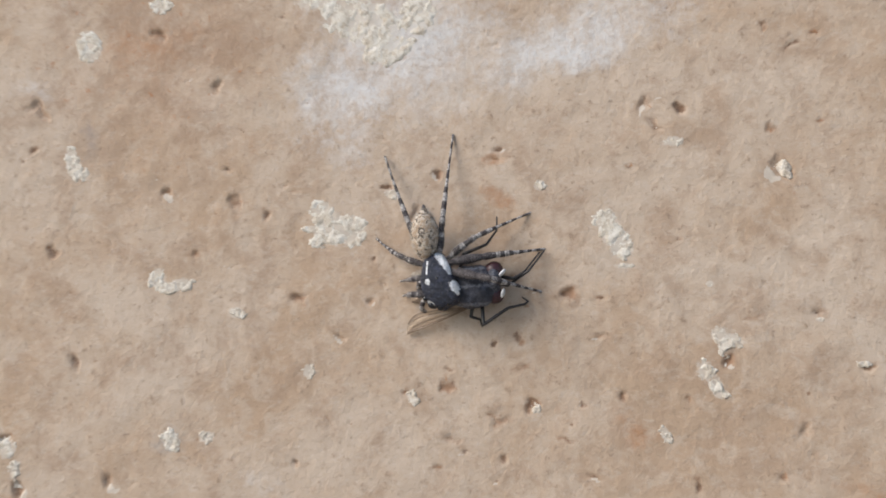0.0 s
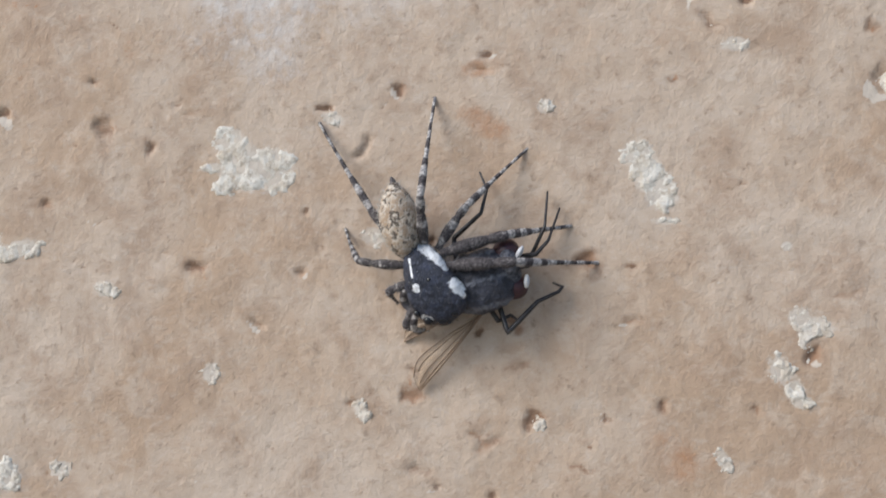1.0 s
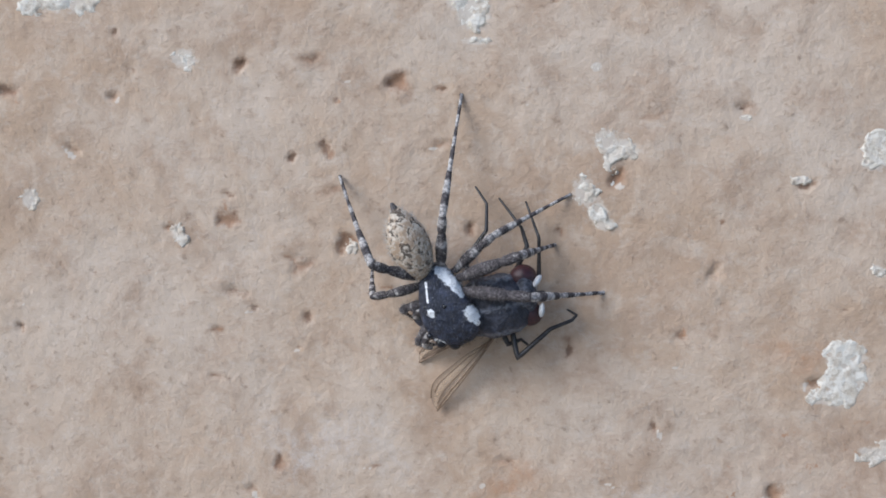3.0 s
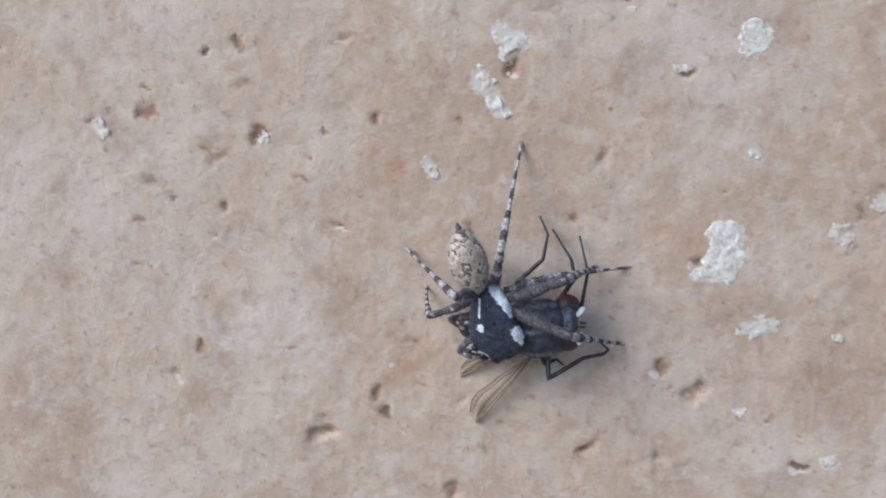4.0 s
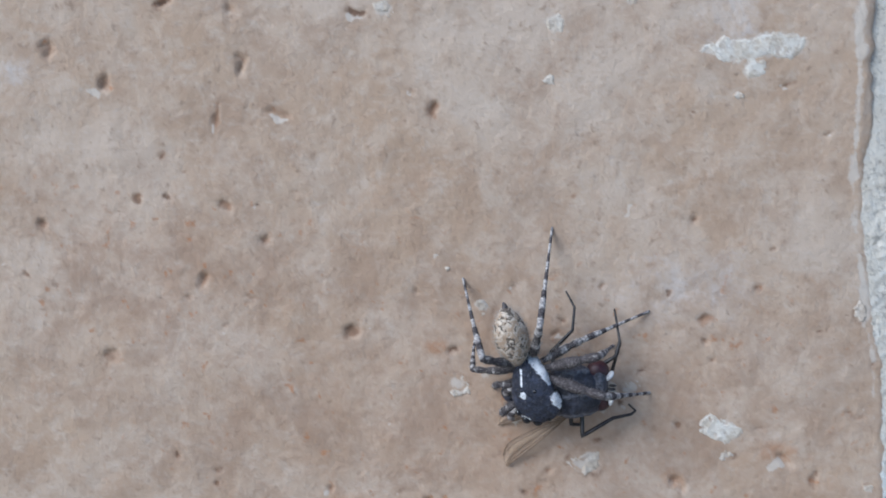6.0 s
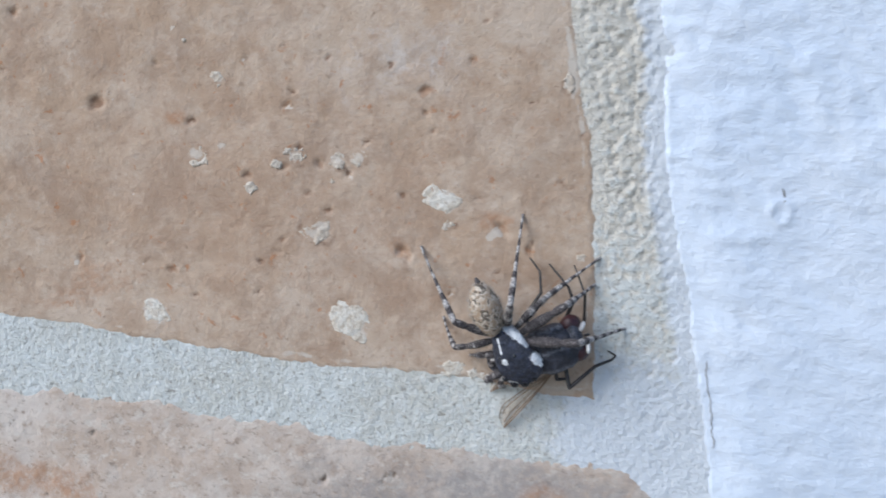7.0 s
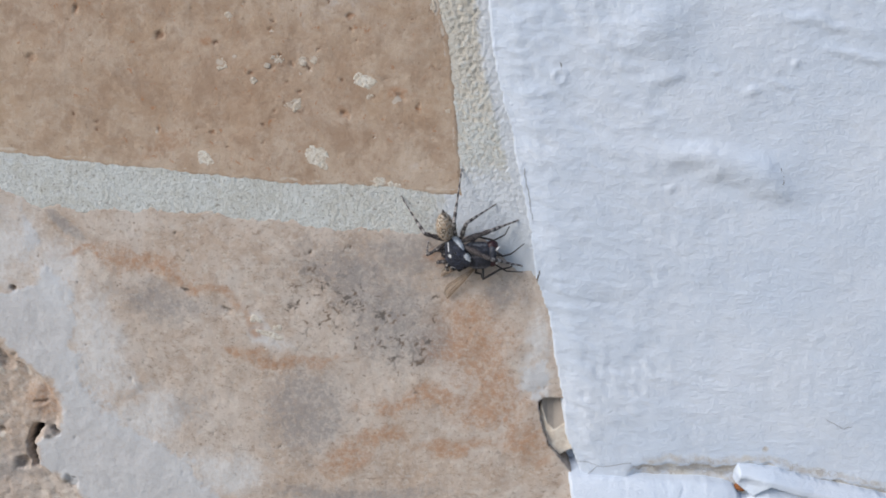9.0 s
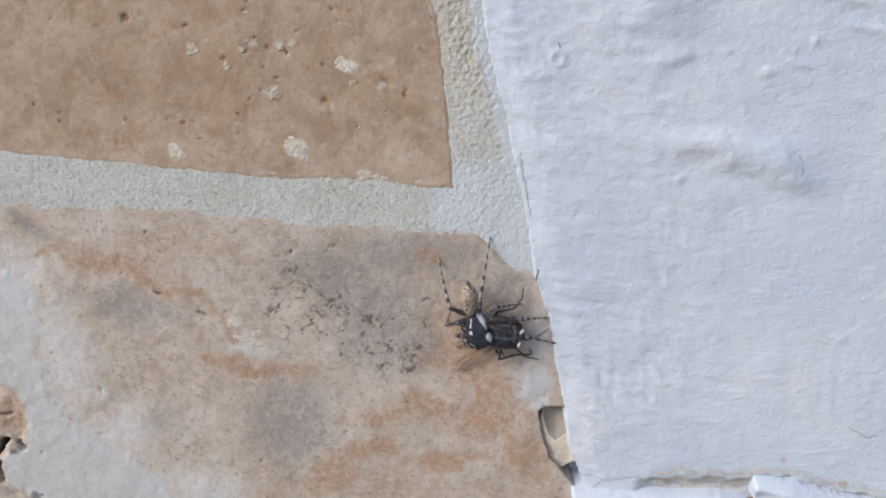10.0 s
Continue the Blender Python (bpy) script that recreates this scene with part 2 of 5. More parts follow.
# Pits in the upper stone and flecks of lime on it: middle across and up, length, width, turn
PITS = []
PITS += [
    (-1.4, 11.3, 1.21, 0.54, 10), (-1.1, 11.9, 0.67, 0.42, 0), (-5.8, 10.1, 0.62, 0.46, 0), (-7.8, 7.0, 1.36, 0.68, 20),
    (-17.1, 0.7, 1.09, 0.71, -10), (-19.6, 7.2, 0.98, 0.65, -40), (-13.5, -2.2, 1.26, 0.57, -35), (0.5, -4.7, 0.88, 0.27, 0),
    (-1.4, -8.4, 1.25, 0.42, -5), (1.3, -7.3, 0.88, 0.7, 0), (8.0, -6.6, 0.63, 0.74, 0), (15.5, -3.9, 0.72, 0.66, 0),
    (3.9, -9.8, 1.1, 0.38, 0), (-4.5, -10.2, 1.44, 0.48, -15), (-22.3, 8.0, 0.73, 1.46, 0), (6.5, 0.6, 0.4, 0.35, 0),
]
PITS += [
    (12.0, 4.9, 0.45, 0.4, 0), (-9.9, 9.3, 0.63, 0.44, 0), (4.3, -8.8, 0.26, 0.26, 0), (5.1, -7.3, 0.4, 0.32, 0),
    (12.6, -6.6, 0.36, 0.33, 0), (10.7, 13.5, 1.03, 0.46, -30), (-10.8, 3.5, 0.38, 0.31, 0), (-26.0, 4.0, 1.01, 0.54, 0),
    (-28.4, 9.1, 0.82, 0.82, 0), (-23.2, 10.8, 0.73, 0.47, 0), (-1.5, -2.8, 0.54, 0.48, 0), (-8.3, -6.7, 0.49, 0.37, 0),
    (8.6, 10.4, 0.4, 0.23, 0), (-4.2, 1.9, 0.79, 0.67, 0), (-11.1, 0.4, 0.56, 0.56, 0), (5.9, -12.7, 1.17, 0.43, 0),
]
PITS += [
    (6.4, -2.1, 0.83, 0.41, 0), (20.5, -8.6, 0.52, 1.15, 15), (21.6, -0.4, 0.55, 0.5, 0), (17.8, -16.8, 0.33, 0.78, 0),
    (-5.9, -14.8, 0.65, 0.45, 0), (-0.8, -11.4, 0.44, 0.38, 0), (0.5, -2.5, 0.85, 0.42, -10), (24.7, -3.9, 0.89, 0.5, 0),
    (-3.8, -21.7, 1.45, 0.43, -15), (10.1, -19.1, 1.49, 0.56, -25), (24.1, -20.3, 0.77, 0.83, 0), (26.0, -21.9, 1.3, 0.71, 10),
    (7.8, -22.1, 0.82, 0.57, 0), (3.9, 0.7, 0.83, 1.06, 0), (-0.4, 2.2, 1.31, 0.42, -10), (-2.4, -19.6, 0.46, 0.65, 30),
]
PITS += [
    (17.1, -0.7, 0.85, 0.23, 10), (-9.3, -1.0, 0.31, 0.25, 0), (-5.0, -6.1, 0.81, 0.63, 45), (15.4, -20.0, 0.61, 0.27, 0),
    (3.0, -19.6, 0.96, 0.26, 10), (14.1, -23.1, 0.43, 0.56, 0), (0.9, -0.0, 0.27, 0.27, 0), (20.3, -25.1, 1.27, 0.78, -5),
    (24.1, -25.7, 0.7, 1.33, 0), (12.4, -28.0, 0.8, 1.38, 10), (16.2, -30.2, 1.74, 0.94, -40), (24.6, -29.3, 1.27, 0.85, -35),
    (26.9, -32.0, 1.48, 0.57, -30), (32.1, -25.9, 0.96, 0.45, 0), (7.9, -33.5, 0.48, 0.75, 0), (8.3, -36.7, 0.53, 0.64, 0),
]
PITS += [
    (17.9, -37.3, 0.81, 0.37, -15), (19.7, -37.2, 0.51, 0.47, 0), (23.5, -37.7, 0.58, 0.65, 0), (26.2, -39.9, 0.94, 0.72, 0),
    (21.8, -42.3, 0.81, 0.88, 0), (11.4, -39.1, 0.75, 0.82, 0), (10.1, -42.3, 0.49, 0.76, 30), (25.0, -43.4, 0.95, 0.36, -10),
    (21.0, -43.6, 0.52, 0.37, 0), (12.2, -43.0, 0.45, 0.38, 0), (15.7, -47.8, 1.28, 0.6, 20), (5.1, -24.6, 2.36, 1.1, 0),
    (23.3, -32.3, 0.43, 1.07, 0), (7.7, -40.6, 0.38, 0.34, 0), (36.5, -31.8, 0.62, 0.83, 0), (38.0, -46.9, 0.64, 0.5, 0),
]
PITS += [
    (44.6, -45.6, 0.62, 0.42, 0), (53.6, -45.9, 0.81, 0.47, -20), (35.4, -30.5, 0.48, 0.34, 0), (42.6, -23.6, 0.4, 0.27, 0),
    (37.6, -24.4, 0.34, 0.3, 0), (39.8, -24.8, 0.34, 0.3, 0), (8.3, -23.3, 0.87, 0.36, -30), (19.5, -34.5, 0.43, 0.51, 0),
    (30.1, -23.4, 0.69, 0.27, -20), (35.7, -42.9, 0.6, 0.45, 0), (31.7, -45.8, 1.11, 0.61, 0), (53.7, -44.6, 0.86, 0.58, 0),
    (56.7, -42.5, 0.43, 0.38, 0), (36.4, -56.7, 0.62, 0.46, 0), (60.7, -54.7, 0.49, 0.87, 15), (52.5, -55.1, 1.29, 0.99, -40),
]
PITS += [
    (58.7, -53.3, 1.65, 0.78, 0), (22.5, -56.0, 0.48, 0.42, 0), (29.9, -56.3, 0.52, 0.47, 0), (52.6, -38.3, 0.57, 0.47, 0),
    (44.8, -44.7, 0.39, 0.39, 0), (52.1, -51.4, 0.39, 0.49, 0), (42.8, -56.2, 0.71, 0.41, 0), (57.5, -40.0, 0.33, 0.28, 0),
    (27.7, -41.9, 0.35, 0.3, 0), (19.9, -54.1, 0.42, 0.42, 0), (51.3, -42.9, 0.67, 0.34, 0), (44.1, -54.4, 0.45, 0.4, 0),
    (54.1, -47.1, 0.39, 0.34, 0), (62.8, -50.2, 0.43, 0.38, 0), (47.2, -42.4, 0.39, 0.39, 0), (63.9, -47.1, 0.38, 0.33, 0),
]
PITS += [
    (-24.1, 17.7, 1.29, 0.74, 10), (-9.1, 19.6, 0.64, 0.64, 0), (9.8, 14.8, 1.22, 0.65, 40), (12.4, 14.7, 0.72, 1.05, 20),
    (18.5, 12.9, 0.54, 0.43, 0), (-16.9, -12.4, 0.65, 0.6, 0), (-5.9, -12.3, 0.74, 0.35, 0), (13.2, -12.8, 0.47, 0.86, 0),
    (-42.6, -11.5, 0.96, 0.85, 0), (-40.1, 15.9, 2.69, 0.75, -45), (-38.6, 4.3, 0.84, 0.63, 0), (-36.5, -4.9, 0.83, 1.24, 0),
    (19.4, 9.9, 1.0, 1.53, 20), (20.0, 19.0, 0.93, 0.35, 0), (22.1, 13.4, 0.61, 0.38, 0), (18.2, 20.6, 0.55, 0.47, 0),
]
PITS += [
    (44.2, -49.9, 0.9, 0.5, 20), (46.5, -49.5, 0.8, 0.5, -30), (48.6, -49.9, 0.9, 0.45, 30), (46.0, -51.3, 0.6, 0.4, 0), (41.8, -50.3, 0.8, 0.5, 10), (47.2, -52.4, 0.7, 0.4, -20), (45.3, -48.2, 0.7, 0.4, 40), (49.8, -48.0, 0.6, 0.35, 0),
    (37.4, -9.4, 1.3, 0.6, 25), (34.4, -11.7, 0.7, 0.4, 30), (26.0, -14.4, 0.9, 0.5, 40), (2.4, -31.1, 0.45, 0.7, 0),
    (21.7, 19.8, 0.46, 0.34, 0), (-40.8, 12.8, 0.86, 0.64, 0), (-32.8, -14.4, 0.91, 1.51, 30), (-41.0, -15.5, 1.05, 1.26, 0),
    (-5.1, -5.1, 0.96, 0.35, 0), (18.9, -11.9, 0.68, 0.45, 0), (-29.3, 22.5, 1.02, 1.53, 20),
]
FLECKS = []
FLECKS += [
    (-9.4, 8.6, 1.38, 0.81, -20), (-7.7, -7.1, 0.79, 1.34, 30), (-14.9, 7.1, 2.56, 1.92, -30), (-14.1, 5.9, 3.51, 2.55, 0),
    (-12.8, 5.9, 2.85, 2.53, 10), (-15.4, 5.0, 1.28, 0.96, 0), (-16.0, 6.0, 1.93, 0.51, 5), (6.8, 6.5, 1.62, 1.85, -60),
    (7.4, 5.4, 2.89, 1.79, -55), (8.0, 4.4, 1.9, 1.78, -50), (14.8, -1.9, 1.38, 1.22, 0), (15.5, -2.3, 2.2, 0.94, -15),
    (15.0, -2.7, 0.83, 1.38, 0), (13.8, -4.6, 1.27, 1.83, 20), (14.5, -5.6, 1.1, 1.38, 30), (14.9, -6.2, 1.1, 0.72, 0),
]
FLECKS += [
    (1.7, -7.7, 0.76, 0.53, 0), (-22.1, -0.7, 1.44, 0.98, 0), (-27.4, 1.5, 3.03, 1.01, 15), (11.0, -9.2, 0.73, 1.4, 25),
    (-27.5, -11.0, 1.46, 1.99, 30), (2.0, 9.1, 1.01, 0.77, 0), (-24.4, -10.6, 1.31, 0.98, 0), (-16.0, -5.2, 1.08, 1.08, 0),
    (-7.1, 2.2, 1.47, 1.1, -15), (28.2, -2.3, 1.63, 1.79, 0), (27.9, -2.9, 1.25, 1.09, 0), (27.2, -12.8, 2.3, 1.8, 0),
    (27.3, -14.0, 2.4, 2.0, 10), (26.9, -14.9, 1.9, 1.2, 0), (28.9, -17.9, 1.72, 0.86, 0), (29.7, -17.7, 1.43, 0.86, 0),
]
FLECKS += [
    (28.5, -8.4, 0.94, 0.61, -30), (25.8, -15.0, 0.9, 0.8, 0), (35.3, -10.8, 2.0, 1.2, 25), (33.4, -12.7, 1.6, 1.4, 20), (36.9, -9.7, 1.2, 0.5, 25), (24.4, -3.9, 0.94, 0.55, 0), (21.6, -0.8, 0.66, 0.33, 0),
    (8.2, 3.0, 1.73, 0.4, 0), (14.2, 1.7, 0.56, 0.51, 0), (28.5, -22.7, 1.17, 0.35, 0), (33.6, -25.6, 1.16, 0.96, 0),
    (38.6, -23.0, 1.07, 1.34, 0), (44.0, -26.6, 1.2, 1.13, 0), (48.0, -24.6, 1.51, 0.72, -20), (48.5, -25.1, 0.85, 0.85, 0),
    (53.3, -20.9, 1.15, 1.09, 0), (54.7, -28.2, 2.92, 1.3, 0), (57.0, -27.9, 3.54, 1.61, 0), (55.7, -29.3, 1.3, 1.17, 0),
]
FLECKS += [
    (53.2, -28.2, 1.63, 0.46, 0), (43.7, -29.9, 0.67, 0.6, 0), (5.4, -47.8, 1.78, 0.93, -10), (39.9, -43.9, 1.05, 0.77, -20),
    (33.5, -18.4, 0.81, 0.6, 0), (55.0, -30.9, 0.52, 0.39, 0), (40.6, -20.3, 1.19, 0.53, 10), (52.0, -22.7, 0.45, 0.32, 0),
    (45.7, -22.5, 0.52, 0.33, 30), (45.1, -48.9, 1.19, 1.09, 0), (43.8, -49.4, 0.8, 0.65, 0), (47.8, -49.0, 1.18, 1.28, 0),
    (49.3, -48.9, 0.98, 1.18, 0), (54.9, -51.5, 2.44, 1.46, -10), (42.0, -51.1, 0.9, 0.8, 0), (46.4, -54.0, 2.0, 1.0, -10),
]
FLECKS += [
    (46.8, -53.4, 1.2, 0.8, 0), (38.3, -48.9, 1.61, 1.1, -20), (40.1, -48.3, 0.9, 0.7, 0), (35.3, -59.7, 2.08, 1.46, -35),
    (48.7, -59.8, 2.73, 2.02, -10), (49.5, -60.8, 1.21, 0.61, 0), (56.0, -62.9, 1.4, 1.1, 0), (57.8, -63.4, 1.7, 0.5, -10),
    (55.3, -53.2, 0.98, 0.49, 0), (37.6, -41.5, 0.3, 0.3, 0), (62.9, -43.8, 0.66, 1.22, 0), (64.1, -55.1, 0.68, 0.58, 0),
    (41.3, -79.9, 1.08, 0.86, 0), (47.5, -50.5, 0.49, 0.4, 0), (-12.0, 22.5, 6.99, 3.73, -20), (-9.7, 20.1, 4.13, 2.29, 10),
]
FLECKS += [
    (-7.4, 22.7, 3.18, 3.18, 0), (-15.8, 24.3, 3.81, 1.43, 0), (-35.8, 21.6, 2.11, 2.96, 20), (-37.0, 11.7, 1.37, 2.95, 15),
    (-29.0, 2.1, 1.4, 1.7, 0), (-42.2, -12.3, 1.8, 1.59, 0), (-41.4, -13.9, 1.05, 1.58, 0), (19.6, 9.9, 0.61, 1.38, 15),
    (-29.4, 24.9, 2.05, 1.23, 0), (11.8, 12.2, 1.61, 0.8, 0), (-35.9, 10.7, 0.84, 1.05, 0),
]


def pitted(gx, gz, xs, zs, spots, depth, seed, strength=1.0):
    """Depth and mask of ragged pits, and of the lime that sits in some of them; each worked out only round itself."""
    h, mask, lime = 0 * gx, 0 * gx - 1, 0 * gx - 1
    pick = np.random.default_rng(seed)
    for n, spot in enumerate(spots):
        big = max(spot[2], spot[3])
        reach = big * 1.3 + 0.4
        i0, i1 = np.searchsorted(xs, (spot[0] - reach, spot[0] + reach))
        j0, j1 = np.searchsorted(zs, (spot[1] - reach, spot[1] + reach))
        force, with_lime, bite = pick.uniform(0.65, 1.25), pick.uniform(), pick.uniform(0, 6.28)
        if big > 1.4:
            force *= 0.6
        if i0 == i1 or j0 == j1:
            continue
        x, z = gx[i0:i1, j0:j1], gz[i0:i1, j0:j1]
        wx, wz = x + 0.3 * big * fbm(x, z, 0.8 * big, seed + 3, 3), z + 0.3 * big * fbm(x, z, 0.8 * big, seed + 9, 3)
        r = radius(wx, wz, spot)
        # a bite out of one side leaves a crescent
        bx, bz = spot[0] + 0.45 * spot[2] * math.cos(bite), spot[1] - 0.4 * spot[3]
        bitten = 1 - smooth(radius(wx, wz, (bx, bz, spot[2] * 0.8, spot[3] * 0.8, spot[4])), 0.5, 1.1)
        deep = depth * min(spot[2], spot[3])
        h[i0:i1, j0:j1] = np.minimum(h[i0:i1, j0:j1], -deep * (1 - smooth(r, 0.3, 1.15)) * (1 - 0.5 * bitten))
        here = (1.35 - 1.0 * r) * force * strength - 0.5 * bitten * (with_lime < 0.6)
        mask[i0:i1, j0:j1] = np.maximum(mask[i0:i1, j0:j1], here)
        if with_lime < 0.28 and big > 0.5:
            lime[i0:i1, j0:j1] = np.maximum(lime[i0:i1, j0:j1], 1.5 * bitten - 0.35)
    return h, mask, lime


def stain(gx, gz, spots):
    """How much of soft, ragged stains lies at each place."""
    wx, wz = gx + 1.3 * fbm(gx, gz, 4.5, 501, 4, 0.6), gz + 1.3 * fbm(gx, gz, 4.5, 521, 4, 0.6)
    out = 0 * gx - 0.9
    for spot in spots:
        out = np.maximum(out, 1.25 - radius(wx, wz, spot))
    return out


def line(points):
    """A border through points: pairs of a coordinate along and one across."""
    a, b = np.array(points, float).T
    return lambda v: np.interp(v, a, b)


# borders of the stones and of the painted board
upper_bottom = line([(-200, -36), (9.7, -58.2), (17.7, -59.4), (28.3, -60.6), (38.7, -61.9), (46.9, -62.8), (51.5, -62.9), (57, -63.3), (61.5, -64), (65.2, -64.4), (90, -67)])
upper_right = line([(-80, 65.6), (-64, 65.3), (-56.7, 65), (-51.8, 64.6), (-47, 64.3), (-44.8, 63.7), (-40.7, 63.1), (-38, 62.4), (40, 60)])
lower_top = line([(-200, -42), (8.8, -62.9), (14, -65.4), (24, -65.9), (32, -66.3), (38.4, -67.1), (50.5, -68.4), (59, -68.9), (65, -69.4), (68, -70.1), (69.8, -71.8), (70.9, -73.1), (72.0, -73.6), (73.4, -73.8), (74.5, -75.4), (80, -77)])
board_left = line([(-180, 88), (-99.9, 79.4), (-97.6, 78.75), (-94.8, 77.75), (-90, 77.2), (-84.4, 76.3), (-79, 75.5), (-75, 74.1), (-68.5, 73.3), (-64, 72.5), (-60, 71.7), (-56.6, 71.1), (-53, 70.1), (-48.5, 69.3), (-43, 69), (-40.7, 68.8), (-38, 68.1), (60, 58)])
board_bottom = line([(60, -98.6), (82, -98.7), (86, -98.5), (90, -98.2), (93.5, -98.1), (97.5, -98.3), (99, -97.9), (102, -98.0), (108, -99.6), (115, -101.2), (200, -122)])
rail_top = line([(60, -99.6), (78.8, -99.7), (84, -99.7), (86.5, -99.85), (91.1, -100.15), (94.5, -100.2), (96.8, -100.6), (98.0, -101.1), (98.8, -102.3), (99.6, -102.5), (100.3, -101.2), (101.6, -100.5), (108.5, -102.4), (115, -104.1), (200, -125)])
flake_top = line([(97.6, -97.9), (99, -97.95), (102, -98.25), (108.3, -100), (115, -101.6), (140, -108)])
flake_foot = line([(97.6, -100.2), (98.6, -101.0), (99.8, -101.9), (101.6, -100.3), (108.5, -102.2), (115, -103.8), (140, -110.2)])


def hole_shape(gx, gz):
    """1 on the rim of the broken-out hollow between the lower stone and the board."""
    rim = np.interp(gz, (-100.4, -99.4, -98.2, -96.1, -93, -90.4, -90), (79.3, 78.1, 77.1, 75.5, 74.62, 74.2, 74.55)) + 0.12 * fbm(gx, gz, 1.4, 40)
    inside = np.minimum.reduce([gx - rim, -89.95 + 0.2 * lattice(gx, gz, 1.1, 44) - gz, gz + 100.3, board_left(gz) + 1.5 - gx])
    return 1 - 0.6 * inside


def clean(spot):
    """Whether a fleck is white, not one of the weathered cluster."""
    return not (spot[0] > 35 and -58.5 < spot[1] < -40 and abs(spot[0] - 54.9) > 0.3 or 32.5 < spot[0] < 42 and spot[1] > -24)


def build_wall():
    """The plain wall with its bed of mortar, and the two stones set in it."""
    me = bpy.data.meshes.new("wall")
    bm = bmesh.new()
    bmesh.ops.create_cube(bm, size=1, matrix=Matrix.Translation((0, 0.125, 1.25)) @ Matrix.Diagonal((4.0, 0.23, 2.5, 1)))
    bm.to_mesh(me)
    bm.free()
    me.materials.append(MORTAR)
    wall = tagged(new("wall", me), "pale mortar-faced house wall set with worn limestone", "wall", kind="structure")

    # bed of mortar in the joints: smooth and level in the lying joint, lumpy in the standing one
    xs, zs = spread(4, 82, 0.15, -200, 200), spread(-108, -36, 0.15, -200, 160)
    gx, gz = np.meshgrid(xs, zs, indexing="ij")
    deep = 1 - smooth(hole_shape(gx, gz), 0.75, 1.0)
    standing = smooth(gx, 61, 65) * smooth(gz, -72, -64)
    lumps = 0.9 * fbm(gx, gz + 0.15 * gx, 0.36, 15, 2, 0.8) + 0.5 - np.abs(fbm(gx, gz, 0.6, 17, 2, 0.6))
    rough = standing * (0.35 + 0.65 * smooth(gz, -60, -50)) * smooth(gx - upper_right(gz), 0.0, 1.2) * smooth(board_left(gz) - gx, -0.2, 1.4)
    h = 0.12 + 0.03 * fbm(gx, gz, 3.0, 11) + (0.02 + 0.075 * rough) * lumps + 0.06 * standing * fbm(gx, gz, 4, 18, 2) - 6.5 * deep
    fine = (gx > 3) & (gx < 83) & (gz > -109) & (gz < -35)
    under = np.maximum(np.minimum(gz - upper_bottom(gx), upper_right(gz) - gx), lower_top(gx) - gz)
    h = np.where(fine, h, -0.3) - 0.02 * smooth(under, -0.3, 0.1) - 3.0 * smooth(under, 0.3, 1.3)
    cream = smooth(gz, -60, -48) * smooth(gx, 60, 63) * 0.75 + smooth(gx, 36, 60) * 0.42 - 0.5 * standing * lumps
    # deep also darkens the mortar's colour in the hollow, as painted shade
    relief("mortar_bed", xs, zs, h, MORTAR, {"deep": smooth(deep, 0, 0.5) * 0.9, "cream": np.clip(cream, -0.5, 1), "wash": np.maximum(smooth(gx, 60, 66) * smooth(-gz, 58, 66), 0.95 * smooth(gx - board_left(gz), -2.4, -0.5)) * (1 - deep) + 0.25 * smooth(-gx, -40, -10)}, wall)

    # upper stone
    xs, zs = spread(-47, 67, 0.17, -200, 67.5), spread(-67, 28, 0.17, -67.5, 160)
    gx, gz = np.meshgrid(xs, zs, indexing="ij")
    wobble = 0.16 * fbm(gx, gz, 1.6, 21, 4, 0.65)
    inside = np.minimum(gz - upper_bottom(gx), upper_right(gz) - gx) + wobble
    h = 0.15 + (0.10 * fbm(gx, gz, 16, 31) + 0.035 * fbm(gx, gz, 2.0, 35)) * smooth(inside, 0.0, 2.5) - 0.12 * (1 - smooth(inside, -0.4, 0.0)) - 1.2 * (1 - smooth(inside, -1.3, -0.4))
    small = [(rng.uniform(-46, 64), rng.uniform(-64, 27), rng.uniform(0.25, 1.1), rng.uniform(0.12, 0.3), rng.uniform(-35, 25)) for _ in range(420)]
    dents, mask, lime = pitted(gx, gz, xs, zs, [(x, z, 1.22 * a, 1.22 * b, turn) for x, z, a, b, turn in PITS], 0.24, 71, 0.92)
    dents2, mask2, lime2 = pitted(gx, gz, xs, zs, small, 0.3, 171, 0.6)
    rim = 1.0 - np.abs(inside - 0.3) / 0.45 + 0.5 * fbm(gx, gz, 1.4, 90, 3) - 0.6 + 0.5 * smooth(gz, -52, -44) * smooth(gx, 60, 62)
    pale = stain(gx, gz, [(-13, 17, 10, 9, 0), (-8, 21, 14, 12, 20), (4, 19.5, 17, 6, 15), (-41, 18, 9, 8, 0), (-20, -14, 12, 5, 20), (8, -30, 16, 7, 0), (18, -22, 10, 6, 0), (52, -43, 26, 12, 10), (0, -18, 22, 9, 0), (54, -26, 12, 14, 30), (60, -61, 8, 4, 0)])
    pale = np.maximum(pale, stain(gx, gz, [(-13, 17, 11, 10, 0), (-8, 21, 16, 14, 20), (4, 20, 18, 6, 15)]) + 0.72)
    rust = stain(gx, gz, [(9.3, -9.2, 4.0, 2.6, 20), (10, -21, 5, 3.5, 0), (30, -58, 9, 3, 0), (-30, 22, 10, 6, 0), (24, -12, 6, 3, 0)]) - 0.35
